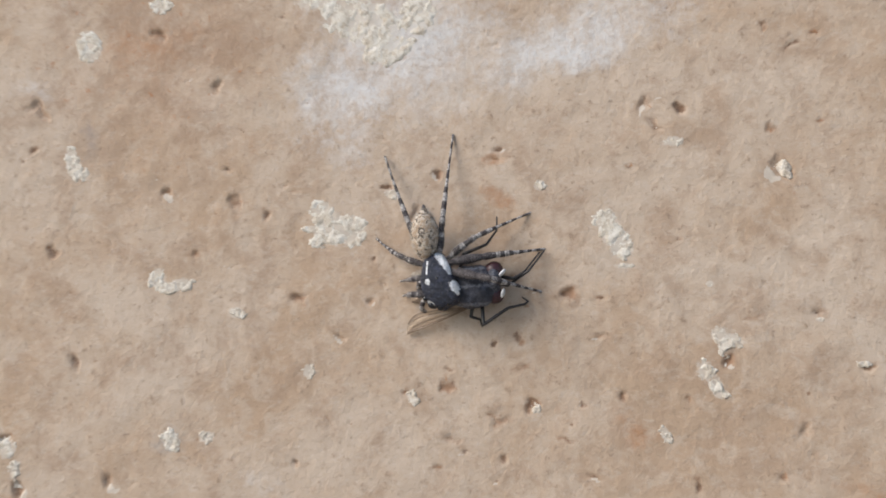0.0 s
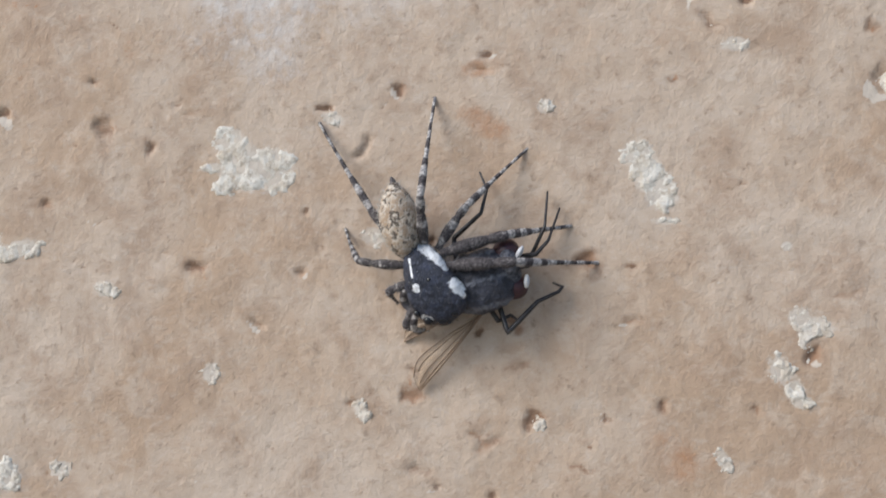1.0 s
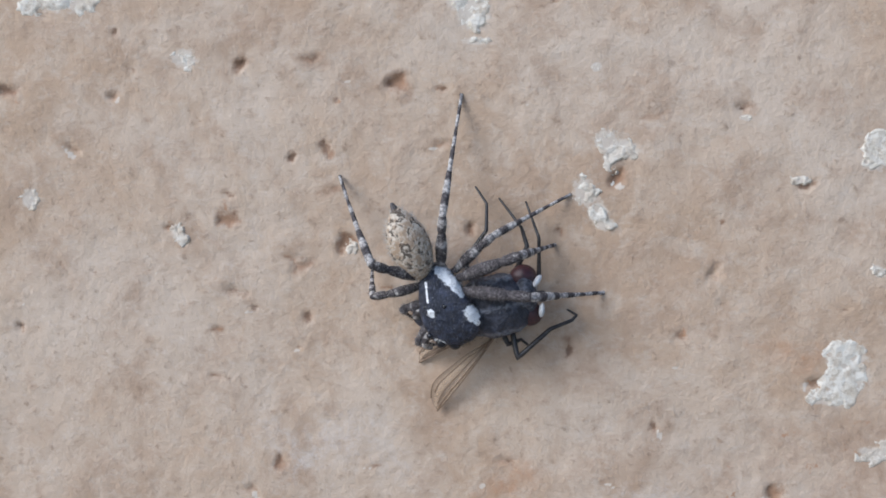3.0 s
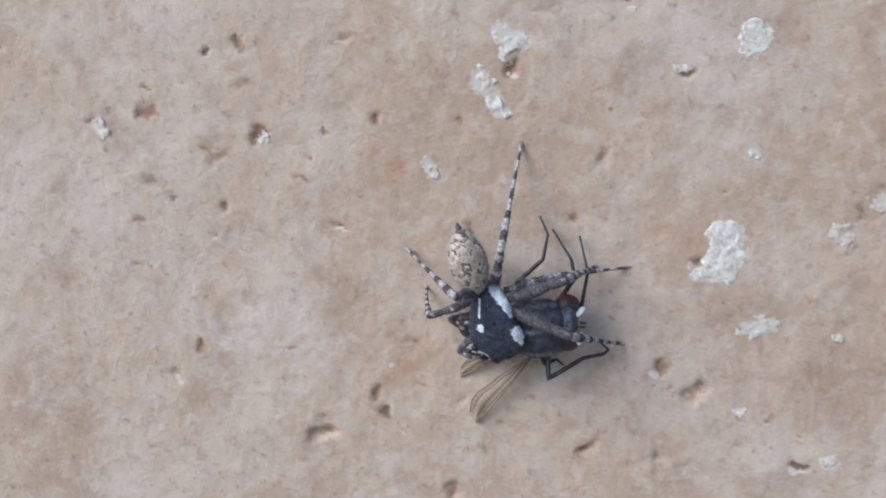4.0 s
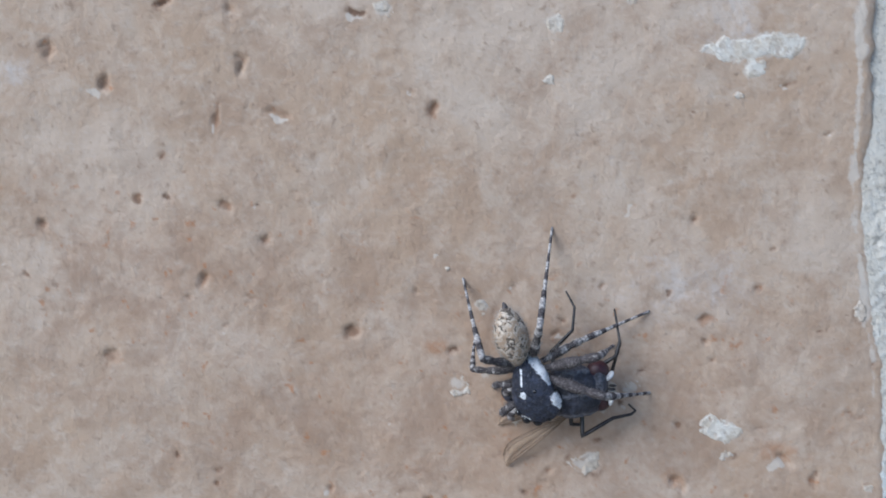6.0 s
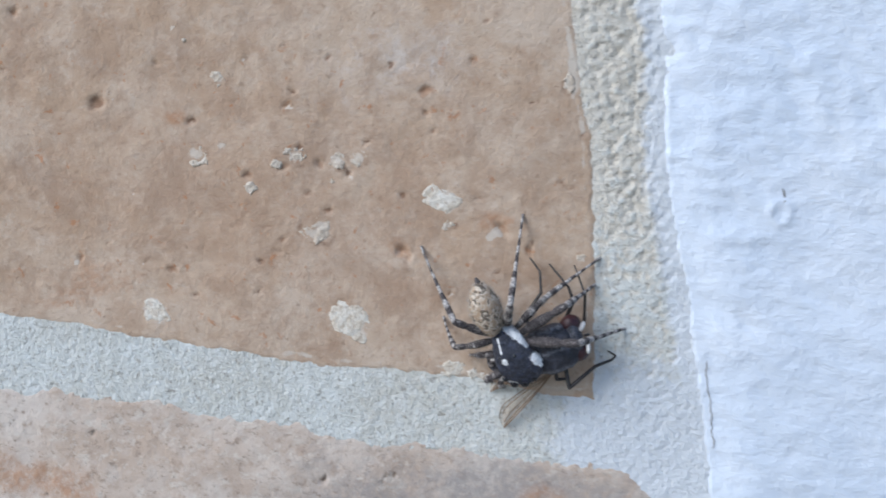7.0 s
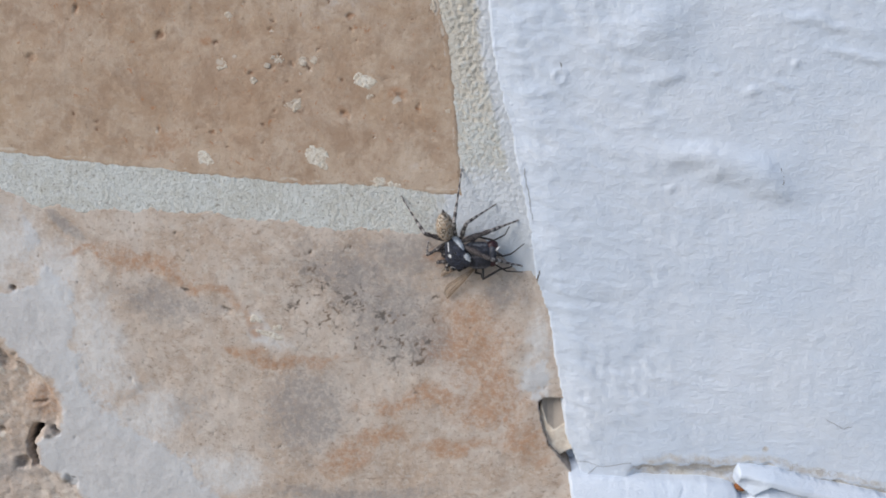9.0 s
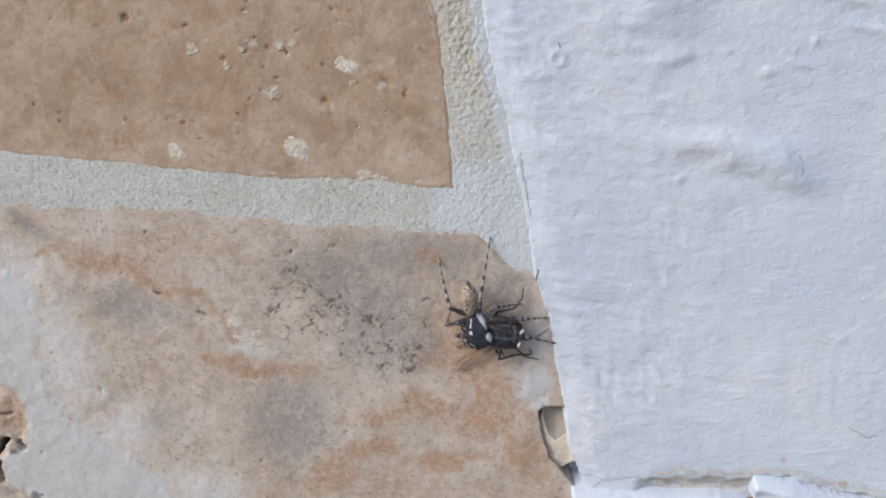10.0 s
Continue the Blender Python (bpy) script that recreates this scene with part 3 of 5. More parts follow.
    for spot in ((-1.4, 11.2, 1.4, 0.6, 10), (-1.2, 8.2, 1.9, 0.8, -25), (52.1, -54.8, 1.4, 0.8, -45), (58.5, -52.9, 1.8, 0.9, 0), (37, -46.5, 1.1, 0.7, 0), (9.0, -9.4, 0.9, 1.4, 0)):
        rust = np.maximum(rust, (2.0 if spot[0] < 20 else 1.8) - radius(gx, gz, spot))
    grey = stain(gx, gz, [(-24.8, -10.7, 1.8, 1.6, 0), (-27.8, -10.4, 5, 4, 0), (-12.6, 16.3, 1.6, 2.8, 0), (-36, 14, 3, 5, 30)]) - 0.4
    for spot in FLECKS:                                             # lime dust round the flecks
        reach = max(spot[2:4]) * 1.1 + 0.3
        i0, i1 = np.searchsorted(xs, (spot[0] - reach, spot[0] + reach))
        j0, j1 = np.searchsorted(zs, (spot[1] - reach, spot[1] + reach))
        if i1 > i0 and j1 > j0:
            x, z = gx[i0:i1, j0:j1], gz[i0:i1, j0:j1]
            lime[i0:i1, j0:j1] = np.maximum(lime[i0:i1, j0:j1], (1.45 if clean(spot) else 1.15) - radius(x, z, spot))
            if not clean(spot):
                ring = 1.0 - np.abs(radius(x, z, spot) - 1.25) / 0.35 + 0.9 * fbm(x, z, 0.8, 95, 3) - 0.35
                mask[i0:i1, j0:j1] = np.maximum(mask[i0:i1, j0:j1], 0.55 * ring)
    brown = stain(gx, gz, [(42, -52, 66, 30, -8), (20, -42, 30, 18, 0), (-30, 20, 26, 20, 0), (30, -20, 22, 12, 0)]) * 1.3 - 0.3
    stone = relief("limestone_block", xs, zs, h + np.minimum(dents, dents2), LIMESTONE,
                   {"pit": np.maximum(mask, mask2), "lime": np.maximum(np.maximum(lime, lime2), rim), "pale": pale - 0.75, "rust": rust + 0.15, "grey": grey, "brown": np.maximum(brown - 0.1, mask + 0.25), "smear": 0 * gx - 1, "hollow_shade": 0 * gx, "net": 0 * gx - 1}, wall)

    # lower stone
    xs, zs = spread(0, 80, 0.2, -200, 80.5), spread(-108, -60, 0.2, -160, -40)
    gx, gz = np.meshgrid(xs, zs, indexing="ij")
    wobble = 0.38 * fbm(gx, gz, 1.8, 121, 4, 0.7)
    inside = lower_top(gx) - gz + wobble
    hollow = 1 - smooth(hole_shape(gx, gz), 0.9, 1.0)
    gap = 1 - smooth(np.abs(gx - np.interp(gz, (-101, -99.7, -97, -95.5, -94.6), (6.9, 6.9, 6.8, 7.5, 8.3)) + 0.3 * fbm(gx, gz, 1.5, 140)), 0.25, 0.75)
    gap = np.maximum(gap * smooth(gz, -101, -99.8) * smooth(-gz, 94.2, 95.2), 1 - smooth(radius(gx, gz, (10.6, -95.3, 1.9, 0.95, -40)), 0.6, 1))
    # the stone's broken end: crumbling bedding, then a ragged band of whitewash
    ragged = 0.9 * fbm(gx, gz, 3.2, 147, 4, 0.62)
    broken = np.interp(gz, (-108, -103.6, -100.1, -97, -96, -95, -92.3, -88.2, -85.3, -82, -80), (15, 11.7, 7.6, 7.8, 9.3, 11.0, 12.3, 10.7, 7.6, 4.0, -4)) - gx + 0.5 * ragged
    crumble = smooth(broken, 0, 0.9)
    white_right = np.interp(gz, (-112, -103.6, -99.2, -97, -94.4, -90.5, -87, -82, -77.7, -73.9, -69.4, -66), (37, 33, 30.5, 26, 21, 18, 16.3, 16.3, 16.6, 14.0, 12.8, 11.5))
    white_left = np.interp(gz, (-77.5, -76.2, -75), (-4, 6, 11.2))
    whitewash = np.minimum(np.minimum(white_right - gx, gx - white_left) * 0.55, -0.6 * broken) + ragged
    h = 0.15 + (0.14 * fbm(gx, gz, 14, 131) + 0.06 * fbm(gx, gz, 2.2, 135)) * smooth(inside, 0, 2.5) - 0.12 * (1 - smooth(inside, -0.4, 0.0)) - 1.2 * (1 - smooth(inside, -1.3, -0.4)) - 8 * hollow - 6 * smooth(gx, 78.6, 78.9) * smooth(-gz, 98.5, 99.0) - 2.5 * gap
    h += crumble * (0.24 * fbm(gx, gz, 2.6, 145, 5, 0.55) - 0.4) + 0.05 * smooth(whitewash, 0.0, 0.8) + 0.9 * np.exp(-2 * radius(gx, gz, (9.2, -95.6, 1.4, 1.3, 0)) ** 2)
    small = [(rng.uniform(2, 76), rng.uniform(-105, -68), rng.uniform(0.25, 0.8), rng.uniform(0.12, 0.35), rng.uniform(-60, 60)) for _ in range(230)]
    worms = []
    for n in range(95):
        along, across = rng.uniform(0, 1), rng.normal(0, 2.3)
        turn = rng.choice((0, 90, 45, -40)) + rng.uniform(-25, 25)
        x, z, size, wide = 44.5 + 16.5 * along + 0.5 * across, -75.2 - 9.5 * along**1.3 + across, rng.uniform(0.6, 2.0), rng.uniform(0.24, 0.45)
        worms.append((x, z, size, wide, turn))
        if n % 2:                                                   # a bent one
            bent = turn + rng.choice((-1, 1)) * rng.uniform(50, 95)
            x, z = x + 0.45 * size * math.cos(radians(turn)), z + 0.45 * size * math.sin(radians(turn))
            worms.append((x + 0.3 * size * math.cos(radians(bent)), z + 0.3 * size * math.sin(radians(bent)), 0.7 * size, wide, bent))
    marks = [(41, -97, 0.5, 0.3, 0), (30.5, -68.6, 0.5, 0.3, 0), (47, -71.2, 0.5, 0.8, 0), (22.2, -88.2, 1.5, 0.5, -40), (21.5, -93.5, 1.7, 0.4, -38), (31, -75.7, 1.2, 0.4, -30), (36, -78.4, 1.6, 0.5, -30), (5.2, -84.6, 3.6, 2.0, -35), (7.6, -86.6, 2.2, 1.0, -40), (9.4, -91.3, 2.2, 1.0, 10), (4.6, -100.5, 3, 1.4, 0), (3.2, -96.0, 3, 1.2, 10), (11.5, -103.2, 2.6, 1.0, -40), (5.0, -76.2, 1.5, 1.2, 0), (8.4, -75.6, 1.0, 1.4, 0)]
    d1, m1, l1 = pitted(gx, gz, xs, zs, marks, 0.5, 171, 0.9)
    d2, m2, l2 = pitted(gx, gz, xs, zs, small, 0.3, 175, 0.6)
    d3, m3, l3 = pitted(gx, gz, xs, zs, worms, 0.06, 178, 0.95)
    rust = stain(gx, gz, [(26, -72.9, 10, 3.2, -10), (31, -75.2, 6, 1.8, -30), (35.6, -78.0, 5, 1.4, -35), (39.3, -80.3, 3, 1.6, -40), (19, -72.0, 8, 1.0, -5), (43, -84.7, 10, 1.6, -5), (37.9, -83.9, 3, 1.6, 0), (66, -84, 8, 7, 0), (68.5, -88, 6, 6, 0), (66.5, -80, 6, 4, 0), (57, -91.2, 8, 2.4, 0), (61, -90.2, 7, 1.8, 0), (68, -91.2, 10, 3.4, 0), (50.1, -98.3, 5, 3.2, 30), (54.5, -95.8, 5, 2.6, 20), (64, -96.5, 9, 2.0, 10), (72, -96, 4, 7, 35), (10.0, -91, 4, 3.5, 0), (62.5, -72.5, 3, 2, 0)])
    grey = stain(gx, gz, [(60, -72, 18, 6, -5), (52, -74, 12, 7, -20), (56, -79, 14, 11, -25), (61, -83, 8, 7, -30), (44.8, -92.0, 10, 11, 0), (28, -78.3, 10, 4, -15), (22, -88, 3, 2.4, 0), (29, -92.3, 5, 5, 0), (70.5, -77, 5, 4, 0), (50, -104, 22, 3, 0), (3, -101, 9, 6, 0)])
    grey = np.maximum(grey, np.clip(1.9 - 1.5 * radius(gx + 0.6 * ragged, gz + 0.5 * ragged, (44.8, -92.0, 9.0, 10.2, 0)), -1, 0.85))
    grey = np.maximum(grey, 2.0 - radius(gx + 0.3 * ragged, gz + 0.2 * ragged, (16.4, -67.5, 3.4, 0.9, -40)))
    pale = stain(gx, gz, [(14, -74, 6, 12, 8), (18, -84, 8, 16, -10), (41.3, -81.8, 5, 2.4, -15), (40, -79.6, 2.4, 1.8, 0), (24, -93, 12, 8, 0), (34, -101, 12, 6, 0), (7, -70, 12, 10, 0), (73.2, -82.5, 2.6, 6, 8), (76.2, -89, 1.4, 6, 8)])
    wx, wz = gx + 0.3 * fbm(gx, gz, 1.2, 601, 4, 0.65), gz + 0.3 * fbm(gx, gz, 1.2, 611, 4, 0.65)
    smear = np.maximum.reduce([1.6 - np.maximum(np.abs(wx - x) / w, np.abs(wz - z) / t) for x, z, w, t in ((73.5, -87.0, 1.5, 1.5), (74.5, -86.6, 0.9, 1.9), (73.0, -88.4, 1.5, 0.7), (73.8, -89.6, 0.7, 0.9))]) - 0.35
    smear = np.maximum(smear, np.clip(0.9 * whitewash + 0.15, -1, 0.75))
    # the hole and the gap get their dark painted on, in place of shade
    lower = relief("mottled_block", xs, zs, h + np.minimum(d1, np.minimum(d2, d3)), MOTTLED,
                   {"pit": np.maximum.reduce([m1, 1.6 * gap - 0.3, m2, m3]), "lime": np.maximum(l1, l2), "pale": pale + 0.3, "rust": rust + 0.5, "grey": grey + 0.28, "brown": np.clip(1.1 * crumble - 1, -1, 0.0), "smear": smear, "hollow_shade": np.maximum(smooth(hollow, 0.15, 0.5), 0.9 * smooth(gap, 0.4, 0.9)), "net": stain(gx, gz, [(50, -75, 15, 7, -15), (55, -79, 13, 9, -35), (60.5, -84, 6, 6, 0)]) + 0.2}, wall)
    return wall, stone, lower


def build_board():
    """The thickly painted white board beside the stones, with lumps, brush marks and a dirty lower edge."""
    xs, zs = spread(66, 120, 0.24, 66, 260), spread(-108, -36, 0.24, -108, 160)
    gx, gz = np.meshgrid(xs, zs, indexing="ij")
    inside = gx - board_left(gz) + 0.07 * fbm(gx, gz, 2.5, 221)
    below = board_bottom(gx) + 0.25 * fbm(gx, gz, 1.6, 225) - gz     # past the cracked lower edge the surface lies deeper
    h = 0.17 + 0.36 * smooth(inside, -0.2, 3.0) - 9.0 * (1 - smooth(inside, -1.2 + 0.9 * smooth(-gz, 95.5, 97), -0.05)) + 0.10 * fbm(gx, gz, 14, 231) + 0.05 * fbm(gx, gz, 5, 235)
    bend = 0.9 * fbm(gx, gz, 9, 240, 2)
    strokes = 0.5 - np.abs(fbm(gx * 0.45 + bend, gz * 0.95 + gx * 0.38 + bend, 2.0, 241, 3, 0.55)) + 0.3 * fbm(gx * 0.7, gz + 0.3 * gx, 1.1, 246, 2)
    much = 0.05 + 0.10 * smooth(86 - gx + 6 * lattice(gx, gz, 7, 259), -4, 12) + 0.06 * smooth(lattice(gx, gz, 8, 260), 0.0, 0.7)
    h += much * strokes * (1 - 0.5 * smooth(gx, 97, 107) * smooth(-gz, 66, 72))
    ridges = 0.5 - np.abs(fbm(gx * 0.35 - gz * 0.1 + bend, gz * 1.1 + gx * 0.45 + bend, 0.9, 251, 2, 0.5))
    h += (0.045 * smooth(92 - gx, -2, 10) + 0.02) * ridges
    h += 0.035 * smooth(lattice(gx, gz, 9, 263), -0.2, 0.6) * (0.5 - np.abs(fbm(gx * 1.3, gz * 0.12, 1.4, 265, 2, 0.5)))
    wx, wz = gx + 0.5 * fbm(gx, gz, 3, 271, 3, 0.5), gz + 0.4 * fbm(gx, gz, 3, 275, 3, 0.5)
    for spot, tall in (((91.2, -60.7, 9, 2.8, -6), 0.5), ((95.6, -61.9, 8, 2.8, -12), 0.45), ((99.4, -63.6, 6.5, 3.0, -30), 0.45), ((94, -64.2, 9, 2.2, -14), -0.16), ((100.2, -66.4, 5, 2.0, -20), -0.12), ((86.5, -46.5, 9, 6, 20), 0.55), ((88, -51.8, 3.2, 1.9, 0), 0.33),
                       ((103, -47, 10, 1.3, -12), 0.25), ((108, -50.4, 9, 1.1, -8), 0.25), ((106.4, -81.8, 1.6, 1.4, 0), 0.06), ((82, -75, 9, 3, -10), 0.10), ((83, -60, 11, 3.0, -18), 0.10), ((97, -68, 8, 3, -30), -0.10),
                       ((96.8, -54.0, 1.5, 0.9, -10), 0.22), ((93.2, -51.6, 1.2, 0.8, 10), 0.15), ((88.5, -64.3, 0.7, 0.7, 0), 0.15), ((106.3, -82.2, 1.0, 0.5, 30), 0.09), ((101.2, -51.1, 0.8, 0.8, 0), 0.2), ((99.7, -53.2, 3.0, 0.9, -15), 0.16), ((78.4, -68.1, 0.5, 0.5, 0), -0.15)):
        h += tall * np.exp(-1.2 * radius(wx, wz, spot) ** 2.2)
    h -= (0.4 * smooth(below, -0.1, 0.6) + 0.5 * smooth(below, 0.4, 1.6)) * smooth(gx, 84.5, 87)
    ring = radius(gx, gz, (76.5, -51.7, 1.3, 1.4, 0))
    h += 0.15 * np.exp(-((ring - 1) / 0.28) ** 2)
    # beige dirt on the cracked edge, and the recess's shade painted in with it
    dirt_shade = (np.exp(-((below + 0.6) / 1.0) ** 2) * 0.75 + 0.85 * smooth(below, 0.0, 0.4)) * smooth(gx, 83, 88) + 0.4 * np.exp(-(inside / 0.3) ** 2) + 0.9 * np.exp(-2 * radius(gx, gz, (101.2, -95.9, 1.4, 1.1, 0)) ** 2)
    board = relief("painted_board", xs, zs, h, PAINT, {"dirt_shade": np.clip(dirt_shade - 0.1, -0.5, 1)})
    tagged(board, "thickly painted white board with brush marks and lumps", "board", kind="structure")
    for pts, thick in (([(72.6, -61.6), (72.8, -63.2), (73.2, -65), (73.3, -66.2), (73.55, -67.6)], 0.022), ([(100.35, -62.2), (100.75, -62.9), (100.75, -64.1)], 0.03), ([(74.0, -75.0), (74.15, -74.4), (74.4, -73.7)], 0.06), ([(78.9, -98.2), (80.1, -98.15), (81.9, -98.8), (83.8, -98.4), (85.2, -98.1), (86.3, -99.2)], 0.011), ([(86.3, -99.2), (87.3, -98.3), (88.4, -98.6)], 0.011), ([(80.2, -99.9), (80.9, -99.2), (81.3, -98.7)], 0.010), ([(107.6, -91.9), (108.8, -92.6), (109.8, -93.2), (110.7, -92.9)], 0.014), ([(76.65, -51.1), (76.7, -50.6), (76.6, -50.2)], 0.03)):
        fine = [(np.interp(t, range(len(pts)), [p[0] for p in pts]) + 0.05 * math.sin(9 * t) + 0.06 * math.sin(23 * t), np.interp(t, range(len(pts)), [p[1] for p in pts]) + 0.07 * math.sin(17 * t)) for t in np.linspace(0, len(pts) - 1, 6 * len(pts))]
        line_part("crack", [(x, z, h[np.searchsorted(xs, x), np.searchsorted(zs, z)] + 0.05) for x, z in fine], thick, board)
    return board


def line_part(name, pts, thick, parent):
    """A thin dark crack along points across, up and out of the wall."""
    bm = bmesh.new()
    rows = []
    for n, (x, z, out) in enumerate(pts):
        dx, dz = np.subtract(pts[min(n + 1, len(pts) - 1)][:2], pts[max(n - 1, 0)][:2])
        size = math.hypot(dx, dz)
        wide = thick * (0.35 if n in (0, len(pts) - 1) else 1.0)
        nx, nz = -dz / size * wide, dx / size * wide
        rows.append([bm.verts.new((px * M, -po * M, (pz + Z0) * M)) for px, pz, po in ((x - nx, z - nz, out - 0.03), (x, z, out), (x + nx, z + nz, out - 0.03))])
    for a, b in zip(rows, rows[1:]):
        for k in (0, 1):
            bm.faces.new((a[k], a[k + 1], b[k + 1], b[k]))
    bmesh.ops.recalc_face_normals(bm, faces=bm.faces)
    me = bpy.data.meshes.new(name)
    bm.to_mesh(me)
    bm.free()
    me.materials.append(GRIME)
    ob = new(name, me)
    ob.parent = parent
    return ob


def build_rail():
    """The rounded, painted rail below the board, its paint split, with a lifted flake."""
    xs, zs = spread(76, 120, 0.24, 76, 260), spread(-112, -98, 0.2, -150, -98)
    gx, gz = np.meshgrid(xs, zs, indexing="ij")
    inside = rail_top(gx) - gz + 0.12 * fbm(gx, gz, 3, 421)
    left = smooth(gx - 77.3 - 0.15 * (-100 - gz), 0, 0.6)
    h = 2.6 * np.sqrt(np.clip(inside, 0, 3.0) / 3.0) * left + 0.05 * fbm(gx, gz, 5, 431) - 3.0 * (1 - smooth(inside, -0.3, 0.15)) - 9.0 * (1 - left)
    for x in (84.6, 89.4, 91.2, 95.0, 103.2):
        h -= (0.06 + 0.10 * (x in (91.2, 103.2))) * np.exp(-((gx - x - 0.5 * lattice(gz, gx, 1.5, 437)) / 0.14) ** 2)
    rail = relief("painted_rail", xs, zs, h, PAINT, {"dirt_shade": 0.35 * np.exp(-(inside / 0.5) ** 2) - 0.3})
    tagged(rail, "white painted rail with split paint under the board", "rail", kind="structure")
    # long lifted flake of paint, and the brown rust where it came off
    xs, zs = np.arange(97.6, 135, 0.16), np.arange(-111, -97.2, 0.16)
    gx, gz = np.meshgrid(xs, zs, indexing="ij")
    inside = np.minimum.reduce([flake_top(gx) - gz, gz - flake_foot(gx), gx - 98.0]) + 0.10 * fbm(gx, gz, 1.2, 441)
    h = 1.0 + 1.3 * smooth(flake_top(gx) - gz, 0, 1.4) - 1.2 * (1 - smooth(gx, 98.5, 101.5)) * smooth(flake_top(gx) - gz, 0.4, 2.5) - 4.5 * (1 - smooth(inside, -0.35, 0.1)) + 0.05 * fbm(gx, gz, 3, 445)
    relief("paint_flake", xs, zs, h, PAINT, {"dirt_shade": 0.3 * np.exp(-(inside / 0.3) ** 2) - 0.4}, rail)
    bm = bmesh.new()
    bmesh.ops.create_icosphere(bm, subdivisions=3, radius=1)
    for v in bm.verts:
        v.co = Vector((98.7 + 0.75 * v.co.x, -(0.3 + 0.6 * v.co.z), -101.2 + 0.55 * v.co.y + Z0)) * M + Vector(noise.noise_vector(v.co * 3)) * 0.15 * M
    me = bpy.data.meshes.new("rust_lump")
    bm.to_mesh(me)
    bm.free()
    me.materials.append(RUST)
    lump = new("rust_lump", me)
    lump.parent = rail
    return rail


def build_chip():
    """The broken stone chip that sticks in the hollow beside the board."""
    xs, zs = np.arange(74.0, 79.4, 0.1), np.arange(-98.4, -89.9, 0.1)
    gx, gz = np.meshgrid(xs, zs, indexing="ij")
    left = np.interp(gz, (-97.8, -97.4, -95.9, -93.8, -91.7, -90.2, -89.6), (76.6, 75.6, 74.75, 74.15, 74.2, 74.47, 74.7)) + 0.08 * fbm(gx, gz, 1.0, 451)
    ridge = np.interp(gx, (74.5, 74.75, 75.27, 76.08, 77.0, 77.6), (-90.7, -91.6, -93.46, -94.4, -93.7, -93.1)) + 0.08 * fbm(gx, gz, 1.0, 455)
    above = np.clip(gz - ridge, 0, 6)
    foot = np.interp(gx, (76, 76.9, 77.9, 79), (-98.0, -97.8, -97.3, -96.9)) + 0.1 * fbm(gx, gz, 0.9, 458)
    h = -0.15 - 0.33 * above - 0.12 * np.clip(ridge - gz, 0, 6) + 0.06 * fbm(gx, gz, 1.2, 457) - 6 * (1 - smooth(gx - left, -0.2, 0.25)) - 14 * smooth(foot - gz, -0.1, 0.25)
    chip = relief("stone_chip", xs, zs, h, CHIP, {"grey": smooth(above, 0.0, 0.25)})
    return tagged(chip, "cream and grey broken stone chip wedged in a hollow", "stone chip")


def build_ground():
    bm = bmesh.new()
    bmesh.ops.create_grid(bm, x_segments=8, y_segments=8, size=400)
    me = bpy.data.meshes.new("ground")
    bm.to_mesh(me)
    bm.free()
    k = Mat("paving", rough=0.9)
    k.colour(k.mix(k.noise(60, 5, 0.6), (0.22, 0.2, 0.17), (0.3, 0.27, 0.23))).bump(k.noise(12, 4), 1.0)
    me.materials.append(k.m)
    tagged(new("ground", me), "plain pale ground before the wall", "ground", kind="structure")


wall, upper_stone, lower_stone = build_wall()
build_board()
build_rail()
build_chip()
build_ground()


def build_flecks():
    """Flecks of lime on the stone: low crusts that sink into the stone round their rims; ovals that touch make one fleck."""
    groups = []
    for spot in FLECKS:
        near = [g for g in groups if any(math.hypot(spot[0] - o[0], spot[1] - o[1]) < 0.42 * (max(spot[2:4]) + max(o[2:4])) for o in g)]
        groups = [g for g in groups if g not in near] + [[spot] + [o for g in near for o in g]]
    for spots in groups:
        pad = [max(s[2:4]) * 0.85 + 0.2 for s in spots]
        x0, x1 = min(s[0] - p for s, p in zip(spots, pad)), max(s[0] + p for s, p in zip(spots, pad))
        z0, z1 = min(s[1] - p for s, p in zip(spots, pad)), max(s[1] + p for s, p in zip(spots, pad))
        step = min(0.14, max(0.05, (x1 - x0) / 60))
        xs, zs = np.arange(x0, x1, step), np.arange(z0, z1, step)
        gx, gz = np.meshgrid(xs, zs, indexing="ij")
        big = min(2.5, max(s[2] for s in spots))
        ragged = 0.10 if max(s[2] * s[3] for s in spots) > 3.0 else 0.16
        wx, wz = gx + ragged * big * fbm(gx, gz, 0.4 * big, 300, 5, 0.65), gz + ragged * big * fbm(gx, gz, 0.4 * big, 310, 5, 0.65)
        r = np.minimum.reduce([radius(wx, wz, s) for s in spots])
        h = 0.15 + 0.10 * fbm(gx, gz, 16, 31) + 0.035 * fbm(gx, gz, 2.0, 35) + (0.025 if any(clean(s) for s in spots) else 0.005) - 0.22 * smooth(r, 0.85, 1.35) + (0.06 if not any(clean(s) for s in spots) else 0.06 if spots[0][0] < 20 else 0.02) * fbm(gx, gz, 0.6, 320, 4, 0.65) + 0.04 * (0.5 - np.abs(fbm(gx, gz, 0.5, 330, 3, 0.6)))
        relief("lime_fleck", xs, zs, h, CRUST, {"faint": 0 * gx + (0.6 if not any(clean(s) for s in spots) else 0.38 if max(s[2] * s[3] for s in spots) < 2.2 and spots[0][1] > -40 else -0.15 if max(s[2] * s[3] for s in spots) > 5 else 0.15 if spots[0][0] < 20 else 0.0)}, upper_stone)


